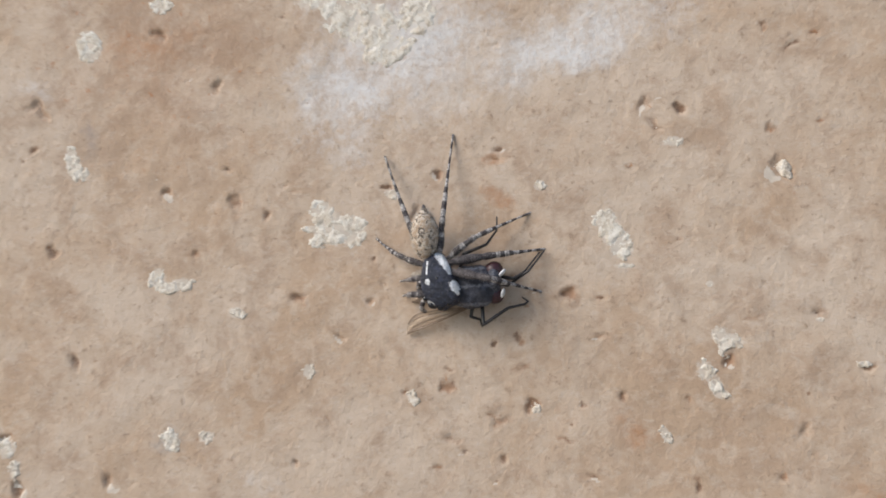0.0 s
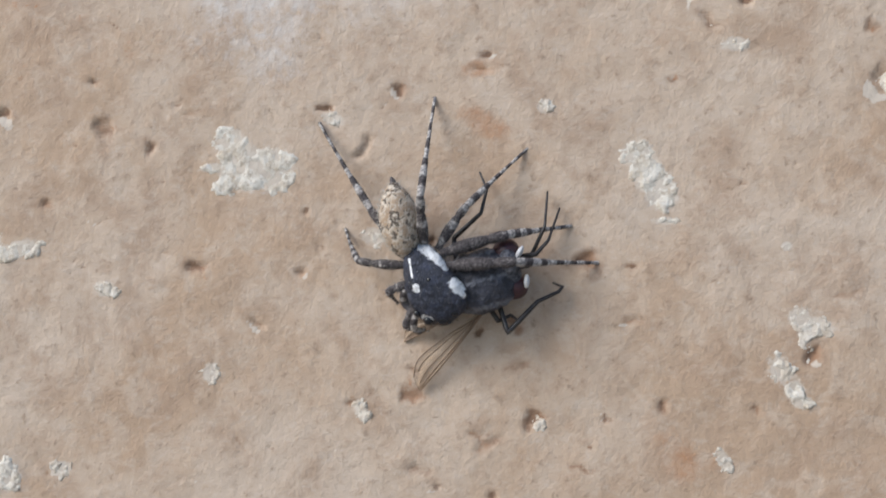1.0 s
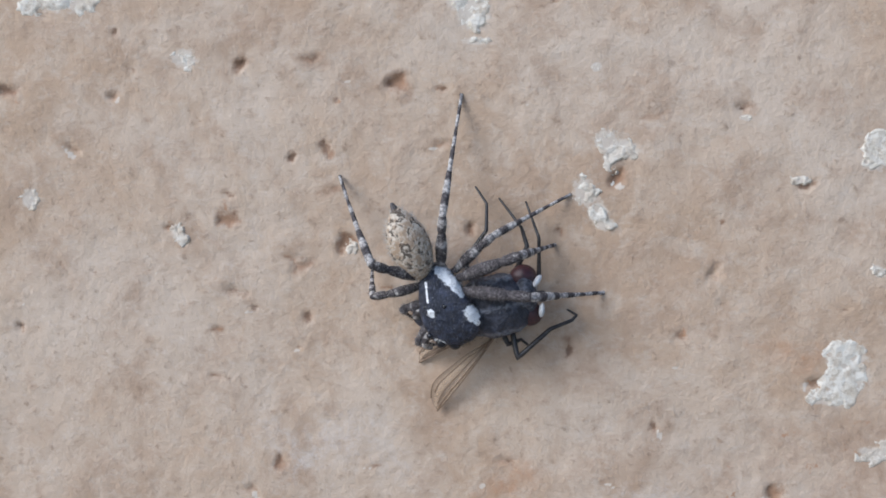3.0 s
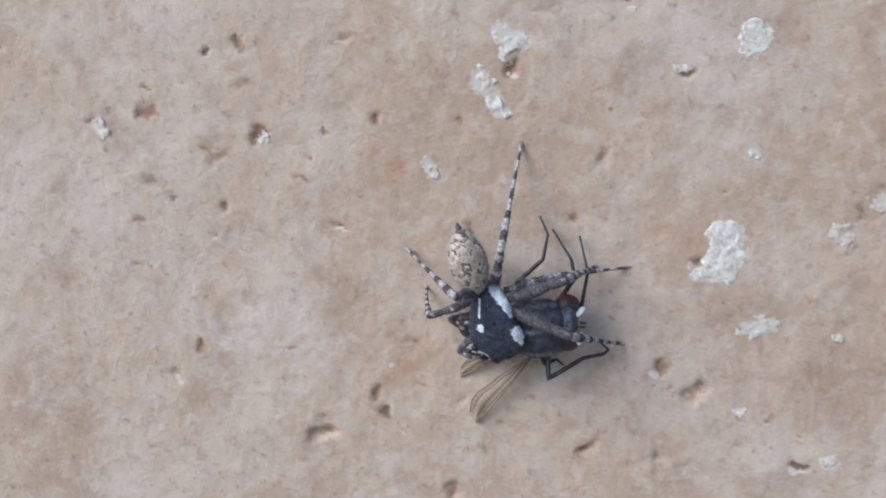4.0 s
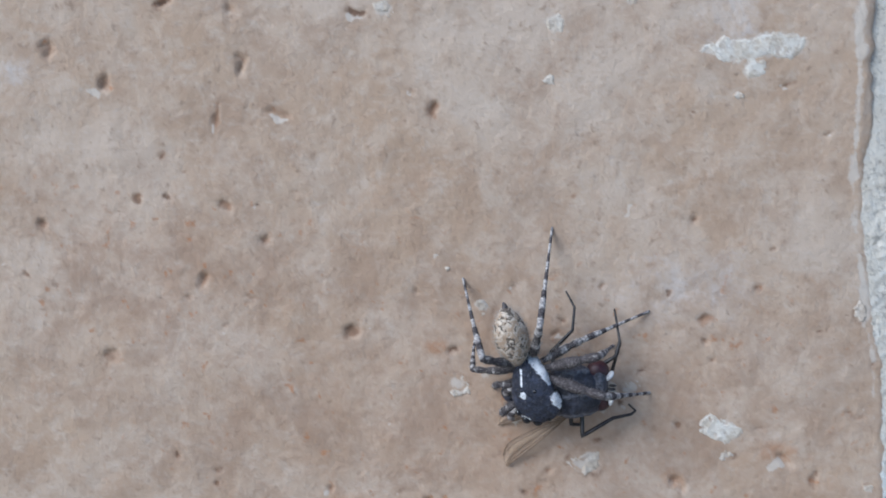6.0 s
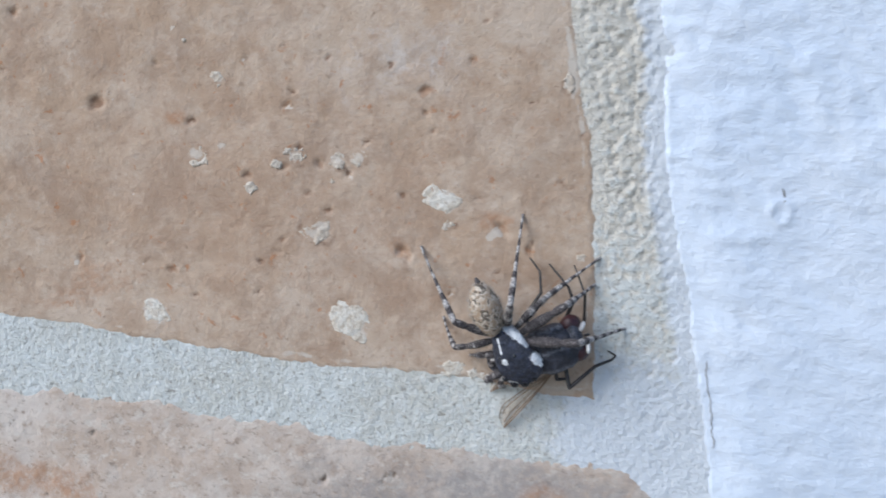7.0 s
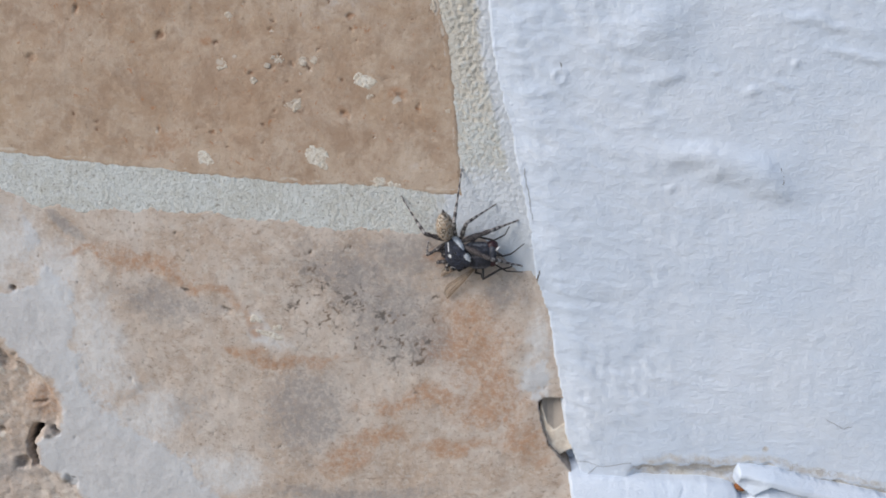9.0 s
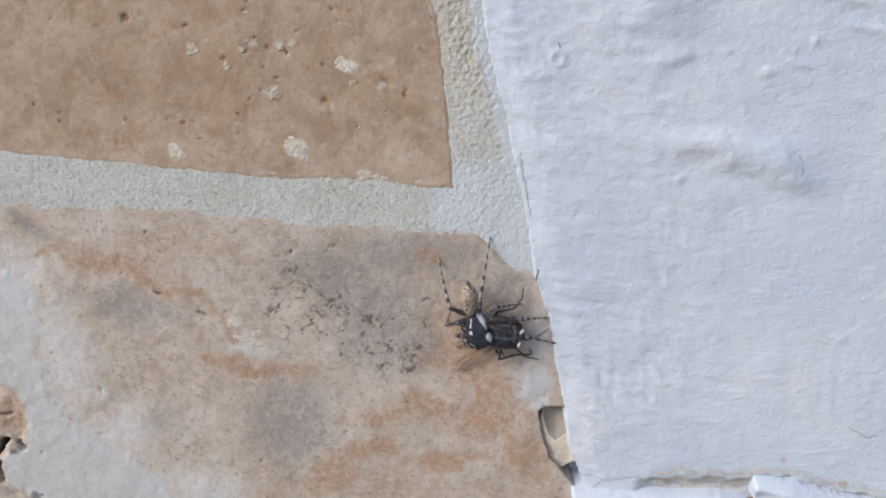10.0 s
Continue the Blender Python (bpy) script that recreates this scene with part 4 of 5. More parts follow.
def build_smears():
    """Thin crusts of lime on the lower stone."""
    for name, material, spots in (("lime_fleck", CRUST, [(41.0, -81.6, 3.6, 1.1, -15), (42.4, -80.6, 1.4, 0.9, 0), (39.6, -79.6, 1.4, 0.9, 20)]),):
        x0, x1, z0, z1 = min(s[0] - s[2] for s in spots), max(s[0] + s[2] for s in spots), min(s[1] - s[3] for s in spots), max(s[1] + s[3] for s in spots)
        xs, zs = np.arange(x0, x1, 0.1), np.arange(z0, z1, 0.1)
        gx, gz = np.meshgrid(xs, zs, indexing="ij")
        wx, wz = gx + 0.25 * fbm(gx, gz, 1.4, 601, 5, 0.65), gz + 0.25 * fbm(gx, gz, 1.4, 611, 5, 0.65)
        r = np.minimum.reduce([radius(wx, wz, s) for s in spots])
        h = 0.15 + 0.14 * fbm(gx, gz, 14, 131) + 0.06 * fbm(gx, gz, 2.2, 135) + 0.03 - 0.22 * smooth(r, 0.85, 1.3) - 3 * smooth(r, 1.35, 1.7) - 9 * (1 - smooth(hole_shape(gx, gz), 0.95, 1.1)) + 0.015 * fbm(gx, gz, 0.8, 620, 4, 0.7)
        relief(name, xs, zs, h, material, {"dirt_shade": 0 * gx + 0.12, "faint": 0 * gx + 0.1}, lower_stone)


build_flecks()
build_smears()


# ---- creatures: built in their own space, x across, y along the wall, z out of it, in millimetres ----
def part(name, bm, material, parent=None, label="", attributes=None):
    """Links a bmesh, in millimetres, as one mesh object."""
    bmesh.ops.scale(bm, vec=(M, M, M), verts=bm.verts)
    me = bpy.data.meshes.new(name)
    bm.to_mesh(me)
    bm.free()
    me.polygons.foreach_set("use_smooth", np.ones(len(me.polygons), bool))
    me.materials.append(material)
    ob = new(name, me)
    ob.parent = parent
    return tagged(ob, label)


def paint_on(ob, key, values):
    ob.data.attributes.new(key, "FLOAT", "POINT").data.foreach_set("value", np.asarray(values, np.float32))


def places(ob):
    """The vertices in millimetres."""
    co = np.empty(len(ob.data.vertices) * 3)
    ob.data.vertices.foreach_get("co", co)
    return co.reshape(-1, 3) / M


def tube(points, radii, around=10, close=True):
    """A round tube along points with a radius at each."""
    bm = bmesh.new()
    pts = [Vector(p) for p in points]
    rings, up = [], Vector((0.13, 0.21, 1)).normalized()
    for n, p in enumerate(pts):
        along = (pts[min(n + 1, len(pts) - 1)] - pts[max(n - 1, 0)]).normalized()
        side = along.cross(up).normalized()
        over = side.cross(along)
        rings.append([bm.verts.new(p + float(radii[n]) * (math.cos(a) * side + math.sin(a) * over)) for a in [i * 2 * math.pi / around for i in range(around)]])
    for a, b in zip(rings, rings[1:]):
        for n in range(around):
            bm.faces.new((a[n], a[n - 1], b[n - 1], b[n]))
    if close:
        bm.faces.new(rings[0])
        bm.faces.new(rings[-1][::-1])
    bmesh.ops.recalc_face_normals(bm, faces=bm.faces)
    return bm


def curve(points, radii, count):
    """Points and radii of a smooth path through the given ones."""
    p, r = np.array(points, float), np.array(radii, float)
    s = np.linspace(0, len(p) - 1, count)
    k = np.clip(s.astype(int), 0, len(p) - 2)
    f = (s - k)[:, None]
    before, after = p[np.maximum(k - 1, 0)], p[np.minimum(k + 2, len(p) - 1)]
    a, b = p[k], p[k + 1]
    out = 0.5 * (2 * a + (b - before) * f + (2 * before - 5 * a + 4 * b - after) * f**2 + (3 * a - before - 3 * b + after) * f**3)
    return [tuple(v) for v in out], list(np.interp(s, range(len(r)), r))


def blob(centre, size, turn=0.0, tilt=0.0, shape=None, segments=40, rings=26):
    """An ellipsoid with half-axes size, its first axis turned in the wall's plane; shape(u, v) reworks the unit sphere's points (u along)."""
    bm = bmesh.new()
    bmesh.ops.create_uvsphere(bm, u_segments=segments, v_segments=rings, radius=1)
    bmesh.ops.rotate(bm, verts=bm.verts, cent=(0, 0, 0), matrix=Matrix.Rotation(radians(90), 3, "Y"))
    for v in bm.verts:
        if shape:
            v.co = shape(v.co)
        v.co = Vector((v.co.x * size[0], v.co.y * size[1], v.co.z * size[2]))
    m = Matrix.Translation(centre) @ Matrix.Rotation(radians(turn), 4, "Z") @ Matrix.Rotation(radians(tilt), 4, "Y")
    bmesh.ops.transform(bm, matrix=m, verts=bm.verts)
    return bm


def uneven(bm, size, depth, seed):
    """Makes a smooth body lumpy: bumps of a size and depth in millimetres."""
    shift = Vector((seed, 2 * seed, 0))
    bm.normal_update()
    moves = [(v, v.normal * depth * (noise.noise(v.co / size + shift) + 0.5 * noise.noise(v.co / (0.4 * size) + shift))) for v in bm.verts]
    for v, move in moves:
        v.co += move
    return bm


def hairs(ob, count, length, thick, seed, lean=(0, 0, 0), keep=None):
    """A bmesh of fine tapered hairs standing on a part, in millimetres."""
    pick = np.random.default_rng(seed)
    bm = bmesh.new()
    polys = ob.data.polygons
    area = np.array([p.area for p in polys])
    for n in pick.choice(len(polys), count, p=area / area.sum()):
        p = polys[int(n)]
        root = Vector(p.center) / M
        if keep and not keep(root):
            continue
        way = (Vector(p.normal) + Vector(lean) + Vector(pick.normal(0, 0.35, 3).tolist())).normalized()
        side = way.orthogonal().normalized() * thick
        other = way.cross(side)
        tip = bm.verts.new(root + way * (length * float(pick.uniform(0.6, 1.3))))
        base = [bm.verts.new(root - 0.02 * way + side * math.cos(a) + other * math.sin(a)) for a in (0, 2.1, 4.2)]
        for a in range(3):
            bm.faces.new((base[a], base[(a + 1) % 3], tip))
    return bm


def grow_into(ob, bm, key):
    """Joins a bmesh of hairs into a part's own mesh, dark where key tells dark from light."""
    bmesh.ops.scale(bm, vec=(M, M, M), verts=bm.verts)
    extra = bpy.data.meshes.new("hairs")
    bm.to_mesh(extra)
    bm.free()
    n = len(ob.data.vertices)
    both = bmesh.new()
    both.from_mesh(ob.data)
    both.from_mesh(extra)
    layer = both.verts.layers.float[key]
    both.verts.ensure_lookup_table()
    for v in both.verts[n:]:
        v[layer] = 1.0
    both.to_mesh(ob.data)
    both.free()


def black_hide():
    k = Mat("black_hide", rough=0.55, spec=0.45)
    c = k.mix(k.ramp(k.noise(0.35, 4, 0.7), 0.42, 0.75), (0.015, 0.017, 0.028), (0.045, 0.053, 0.088))
    c = k.mix(k.ramp(k.noise(0.7, 4, 0.7, 0.6), 0.5, 0.7, 0, 0.5), c, (0.05, 0.062, 0.11))
    c = k.mix(k.ramp(k.noise(0.12, 3, 0.6, 0.4, k.stretched(2.0, 0.8, 1)), 0.53, 0.70, 0, 0.6), c, (0.15, 0.165, 0.22))
    fluff = k.math("MULTIPLY", k.math("SUBTRACT", k.noise(0.16, 4, 0.75), 0.5), 1.5)
    c = k.mix(k.ramp(k.math("ADD", k.attr("white"), fluff), 0.22, 0.5), c, (0.90, 0.90, 0.91))
    return k.colour(c).bump(k.noise(0.6, 4, 0.7), 0.2).bump(k.noise(0.12, 3, 0.7, 0.3, k.stretched(1.8, 0.8, 1)), 0.10).m


def mottled_hide():
    k = Mat("mottled_hide", rough=0.8, spec=0.2)
    c = k.mix(k.ramp(k.noise(0.4, 4, 0.7), 0.38, 0.62), (0.40, 0.29, 0.20), (0.66, 0.58, 0.48))
    c = k.mix(k.ramp(k.noise(0.40, 4, 0.65, 0.5, k.stretched(0.95, 1.05, 1)), 0.515, 0.57, 0, 0.86), c, (0.06, 0.042, 0.034))
    c = k.mix(k.ramp(k.noise(0.14, 3, 0.7), 0.57, 0.68, 0, 0.7), c, (0.14, 0.11, 0.09))
    return k.colour(c).bump(k.noise(0.1, 3, 0.7), 0.08).m


def banded_hide():
    k = Mat("banded_hide", rough=0.75, spec=0.25)
    ragged = k.math("MULTIPLY", k.math("SUBTRACT", k.noise(0.25, 4, 0.75), 0.5), 1.7)
    dark = k.ramp(k.math("ADD", k.attr("band"), ragged), 0.28, 0.66, 0, 0.94)
    light = k.mix(k.ramp(k.noise(0.16, 3, 0.7), 0.35, 0.65), (0.17, 0.155, 0.155), (0.56, 0.52, 0.485))
    c = k.mix(dark, light, k.mix(k.ramp(k.noise(0.12, 3, 0.7), 0.45, 0.7), (0.030, 0.024, 0.026), (0.15, 0.13, 0.13)))
    return k.colour(c).bump(k.noise(0.09, 3, 0.7), 0.05).m


def plain(name, a, b, rough, size=0.3, spec=0.5, relief_depth=0.02):
    k = Mat(name, rough=rough, spec=spec)
    return k.colour(k.mix(k.ramp(k.noise(size, 4, 0.6), 0.35, 0.65), a, b)).bump(k.noise(size * 0.4, 3), relief_depth).m


def fly_hide():
    k = Mat("fly_hide", rough=0.45, spec=0.5)
    c = k.mix(k.ramp(k.noise(0.5, 4, 0.7), 0.4, 0.7), (0.017, 0.018, 0.027), (0.05, 0.053, 0.075))
    c = k.mix(k.ramp(k.math("ADD", k.attr("dust"), k.math("MULTIPLY", k.noise(0.2, 3, 0.7), 0.6)), 0.75, 1.1, 0, 0.8), c, (0.26, 0.27, 0.31))
    return k.colour(c).bump(k.noise(0.4, 4, 0.7), 0.2).bump(k.noise(0.12, 3, 0.7), 0.05).m


def membrane():
    k = Mat("wing_membrane", rough=0.25, spec=0.5)
    k.colour(k.mix(k.noise(1.2), (0.40, 0.28, 0.17), (0.50, 0.39, 0.28)))
    k.b.inputs["Alpha"].default_value = 0.36
    return k.m


BLACK, MOTTLE, BANDED, FLY, WING = black_hide(), mottled_hide(), banded_hide(), fly_hide(), membrane()
SHINY = plain("eye_black", (0.006, 0.006, 0.008), (0.012, 0.012, 0.016), 0.12)
RED = plain("fly_eye", (0.030, 0.010, 0.014), (0.055, 0.016, 0.020), 0.4, 0.15)
SILVER = plain("silver_face", (0.7, 0.7, 0.7), (0.5, 0.5, 0.52), 0.6)
THIN_BLACK = plain("fly_leg_black", (0.012, 0.010, 0.011), (0.04, 0.033, 0.03), 0.45)
VEIN = plain("wing_vein", (0.15, 0.095, 0.055), (0.22, 0.15, 0.10), 0.5)
BRISTLE = plain("pale_bristle", (0.5, 0.46, 0.4), (0.3, 0.27, 0.24), 0.6)
GREY_BRISTLE = plain("grey_bristle", (0.22, 0.21, 0.21), (0.11, 0.10, 0.11), 0.6)
DARK_BRISTLE = plain("dark_bristle", (0.02, 0.018, 0.016), (0.04, 0.035, 0.03), 0.6)

WALL_SPACE = Matrix(((1, 0, 0, 0), (0, 0, -1, 0), (0, 1, 0, 0), (0, 0, 0, 1)))


def on_wall(x, z, turn=0.0, out=0.0):
    """The pose of a creature whose middle is over the place x, z on the wall."""
    return Matrix.Translation((x * M, -out * M, (z + Z0) * M)) @ WALL_SPACE @ Matrix.Rotation(radians(turn), 4, "Z")


def capsule(co, a, b, wide):
    """1 inside a stroke from a to b in the wall's plane, falling to 0 over its width."""
    a, b = np.array(a), np.array(b)
    d = b - a
    s = np.clip(((co[:, :2] - a) @ d) / (d @ d), 0, 1)
    far = np.hypot(*(co[:, :2] - a - s[:, None] * d).T)
    return np.clip(1.5 - far / wide, 0, 1)


# leg: hip, lengths of the upper and lower half, thickness, and how the knee leans (x, y, z)
LEGS = {
    "R1": ((0.25, 0.28, 2.55), 3.3, 5.3, 0.29, (0, 0.05, 1)),
    "R2": ((0.0, 0.95, 2.4), 3.2, 4.0, 0.29, (0, 0.2, 1)),
    "R3": ((-0.30, 1.30, 2.1), 2.4, 4.9, 0.24, (-0.3, 0.4, 1)),
    "R4": ((-1.10, 1.30, 2.1), 2.8, 6.8, 0.25, (-0.05, 0.0, 1)),
    "L4": ((-1.90, 0.75, 2.1), 3.1, 6.0, 0.26, (-0.7, 0.1, 0.7)),
    "L3": ((-1.95, 0.30, 2.0), 2.6, 2.6, 0.22, (-0.6, -0.7, 0.6)),
    "L2": ((-1.75, -0.70, 1.9), 1.3, 1.4, 0.22, (-1, 0.1, 0.5)),
    "L1": ((-1.35, -1.80, 1.9), 1.4, 1.4, 0.24, (-1, -0.2, 0.4)),
}


def leg_poses(hip, upper, lower, lean, foot):
    """Poses of a leg's upper half in the spider's space and of its lower half in the upper's."""
    h, f = Vector(hip), Vector(foot)
    way = f - h
    far = min(max(way.length, abs(upper - lower) + 0.05), (upper + lower) * 0.995)
    u = way.normalized()
    n = Vector(lean) - Vector(lean).dot(u) * u
    n.normalize()
    a = (upper**2 - lower**2 + far**2) / (2 * far)
    knee = h + a * u + math.sqrt(max(upper**2 - a * a, 0.0)) * n
    end = h + far * u

    def frame_of(origin, ahead):
        x = ahead.normalized()
        z = (n - n.dot(x) * x).normalized() if abs(n.dot(x)) < 0.999 else x.orthogonal().normalized()
        y = z.cross(x)
        m = Matrix((x, y, z)).transposed().to_4x4()
        return Matrix.Translation(origin * M) @ m

    m1, m2 = frame_of(h, knee - h), frame_of(knee, end - knee)
    return m1, m1.inverted() @ m2


def banding(ob, length, count, share, start=0.0, darker=0.0, force=1.0):
    along = places(ob)[:, 0] / length
    wave = np.abs(((along + start) * count) % 1 - 0.5) * 2
    paint_on(ob, "band", np.clip((np.clip((wave - (1 - share)) / 0.4 + 0.5, 0, 1) - 0.5) * force + 0.5 + darker, 0, 1.2))


def build_spider():
    spider = tagged(new("jumping_spider"), "dark jumping spider with mottled abdomen and white bands carrying a fly", "spider")

    # outline: along the body, left side, right side, height of the back
    outline = [(1.42, -1.55, -0.95, 2.2), (1.2, -1.9, -0.62, 2.55), (0.75, -2.02, -0.22, 3.0), (0.3, -2.06, 0.14, 3.25), (-0.2, -2.04, 0.62, 3.35), (-0.7, -1.98, 1.04, 3.38), (-1.2, -1.86, 1.24, 3.34), (-1.65, -1.70, 1.16, 3.26), (-2.05, -1.45, 0.90, 3.1), (-2.35, -1.10, 0.55, 2.85), (-2.52, -0.75, 0.25, 2.5)]
    rows, tops = curve([o[:3] for o in outline], [o[3] for o in outline], 70)
    bm, around = bmesh.new(), 56
    rings = []
    for (y, left, right), top in zip(rows, tops):
        mid, half, base = (left + right) / 2, (right - left) / 2, 1.45
        centre_z, half_z = (top + base) / 2, (top - base) / 2
        ring = []
        for n in range(around):
            a = 2 * math.pi * n / around
            c, q = math.cos(a), math.sin(a)
            ring.append(bm.verts.new((mid + half * math.copysign(abs(c) ** 0.72, c), y, centre_z + half_z * math.copysign(abs(q) ** 0.8, q))))
        rings.append(ring)
    for a, b in zip(rings, rings[1:]):
        for n in range(around):
            bm.faces.new((a[n], a[n - 1], b[n - 1], b[n]))
    bm.faces.new(rings[0])
    bm.faces.new(rings[-1][::-1])
    bmesh.ops.recalc_face_normals(bm, faces=bm.faces)
    carapace = part("carapace", uneven(bm, 0.75, 0.10, 3), BLACK, spider, "black carapace with white hair bands")
    co = places(carapace)
    white = np.maximum.reduce([capsule(co, (-1.12, 1.20), (-0.55, 0.80), 0.23), capsule(co, (-0.55, 0.80), (-0.22, 0.48), 0.19), capsule(co, (-0.22, 0.48), (0.10, 0.14), 0.12), capsule(co, (0.56, -0.58), (0.78, -0.86), 0.24), 0.75 * capsule(co, (0.78, -0.86), (0.98, -1.15), 0.13),
                               0.8 * capsule(co, (-1.72, 0.55), (-1.52, -0.32), 0.05), capsule(co, (-1.33, -0.80), (-1.31, -0.90), 0.15), 0.8 * capsule(co, (-0.95, -2.30), (-0.62, -2.40), 0.13)]) * (co[:, 2] > 2.0)
    paint_on(carapace, "white", white)
    part("bristles", hairs(carapace, 700, 0.24, 0.011, 5), DARK_BRISTLE, carapace, "short dark bristles")
    part("pale_hairs", hairs(carapace, 260, 0.18, 0.012, 8, (0.3, -0.5, 0)), GREY_BRISTLE, carapace, "short grey hairs")

    def abdomen_shape(p):
        x = p.x                                                    # -1 spinnerets, 1 waist
        wide = 1.0 if x > 0 else 1.0 - 0.32 * x * x
        return Vector((x, p.y * wide * (1 - 0.1 * max(x, 0) ** 2), p.z * wide))

    waist = (-2.0, 0.85, 2.3)
    abdomen = part("abdomen", blob((1.72, 0, 0.05), (1.95, 1.03, 1.0), 180, 0, abdomen_shape, 56, 40), MOTTLE, spider, "cream and black mottled hairy abdomen")
    part("bristles", hairs(abdomen, 1100, 0.26, 0.010, 6, (0.6, 0, 0)), BRISTLE, abdomen, "pale bristles")
    tail = part("spinneret", tube(*curve([(3.4, 0, 0), (3.7, 0.02, -0.05), (3.95, 0.06, -0.1)], [0.22, 0.17, 0.06], 8)), BANDED, abdomen)
    paint_on(tail, "band", 0.7 + 0 * places(tail)[:, 0])
    part("waist", tube([(-2.05, 1.15, 2.3), (-1.5, 0.5, 2.3)], [0.35, 0.5], 12), BLACK, spider)

    for x, y, z, r in ((-0.72, -2.42, 2.55, 0.30), (-0.05, -2.40, 2.55, 0.32), (-1.30, -2.10, 2.72, 0.19), (0.52, -2.02, 2.75, 0.22), (-1.62, -0.62, 3.10, 0.12), (-0.68, -0.43, 3.34, 0.13)):
        part("eye", blob((x, y, z), (r, r, r), 0, 0, None, 18, 12), SHINY, spider, "glossy black eye")
    for x, y in ((-0.70, -2.30), (0.05, -2.28)):
        part("jaw", blob((x, y - 0.1, 1.75), (0.36, 0.35, 0.7), 0, 0, None, 16, 12), BLACK, spider)
    for pts in ([(-1.25, -1.9, 2.0), (-1.55, -2.45, 1.8), (-1.62, -2.95, 1.3), (-1.35, -3.15, 0.9)], [(-1.6, -0.9, 2.0), (-2.05, -1.1, 1.9), (-2.2, -1.45, 1.5)]):
        palp = part("palp", tube(*curve(pts, [0.16, 0.2, 0.2, 0.14][: len(pts)], 16)), BANDED, spider, "short banded feeler")
        paint_on(palp, "band", np.clip(np.sin(places(palp)[:, 1] * 9) * 0.7 + 0.4, 0, 1))

    legs = {}
    for key, (hip, upper, lower, thick, lean) in LEGS.items():
        t = thick
        # femur and knee joint
        marks = ((-0.25, 0.7), (0.15, 0.8), (0.22 * upper, 1.12), (0.42 * upper, 1.2), (0.62 * upper, 0.95), (0.70 * upper, 0.72), (0.78 * upper, 0.92), (0.90 * upper, 0.95), (upper + 0.05, 0.7))
        leg = part("leg", tube(*curve([(x, 0, 0.10 * math.sin(math.pi * min(max(x / upper, 0), 1))) for x, r in marks], [t * r for x, r in marks], 40), 12), BANDED, spider, "banded hairy leg")
        banding(leg, upper, 2.4, 0.6, 0.12, 0.40 if key == "R1" else 0.30 if key == "R2" else 0.34 if key[0] == "L" else 0.08, 0.25 if key in ("R1", "R2") else 0.5)
        # shin, thin lower shin and foot
        marks = ((-0.06, 0.66), (0.08 * lower, 0.82), (0.22 * lower, 0.78), (0.36 * lower, 0.55), (0.40 * lower, 0.42), (0.44 * lower, 0.50), (0.66 * lower, 0.36), (0.72 * lower, 0.28), (0.76 * lower, 0.36), (lower - 0.12, 0.34), (lower - 0.02, 0.42), (lower + 0.05, 0.2))
        shin = part("shin", tube(*curve([(x, 0, 0.05 * math.sin(math.pi * min(max(x / lower, 0), 1))) for x, r in marks], [t * r for x, r in marks], 56), 10), BANDED, leg)
        banding(shin, lower, 5.5, 0.42, 0.05, 0.05, 0.72)
        part("bristles", hairs(leg, 260, 0.24, 0.009, 11, (0.4, 0, 0)), BRISTLE if key[1] in "34" else GREY_BRISTLE, leg)
        grow_into(shin, hairs(shin, 110, 0.13, 0.007, 12, (0.5, 0, 0)), "band")
        legs[key] = (leg, shin)
    return spider, legs, abdomen, waist


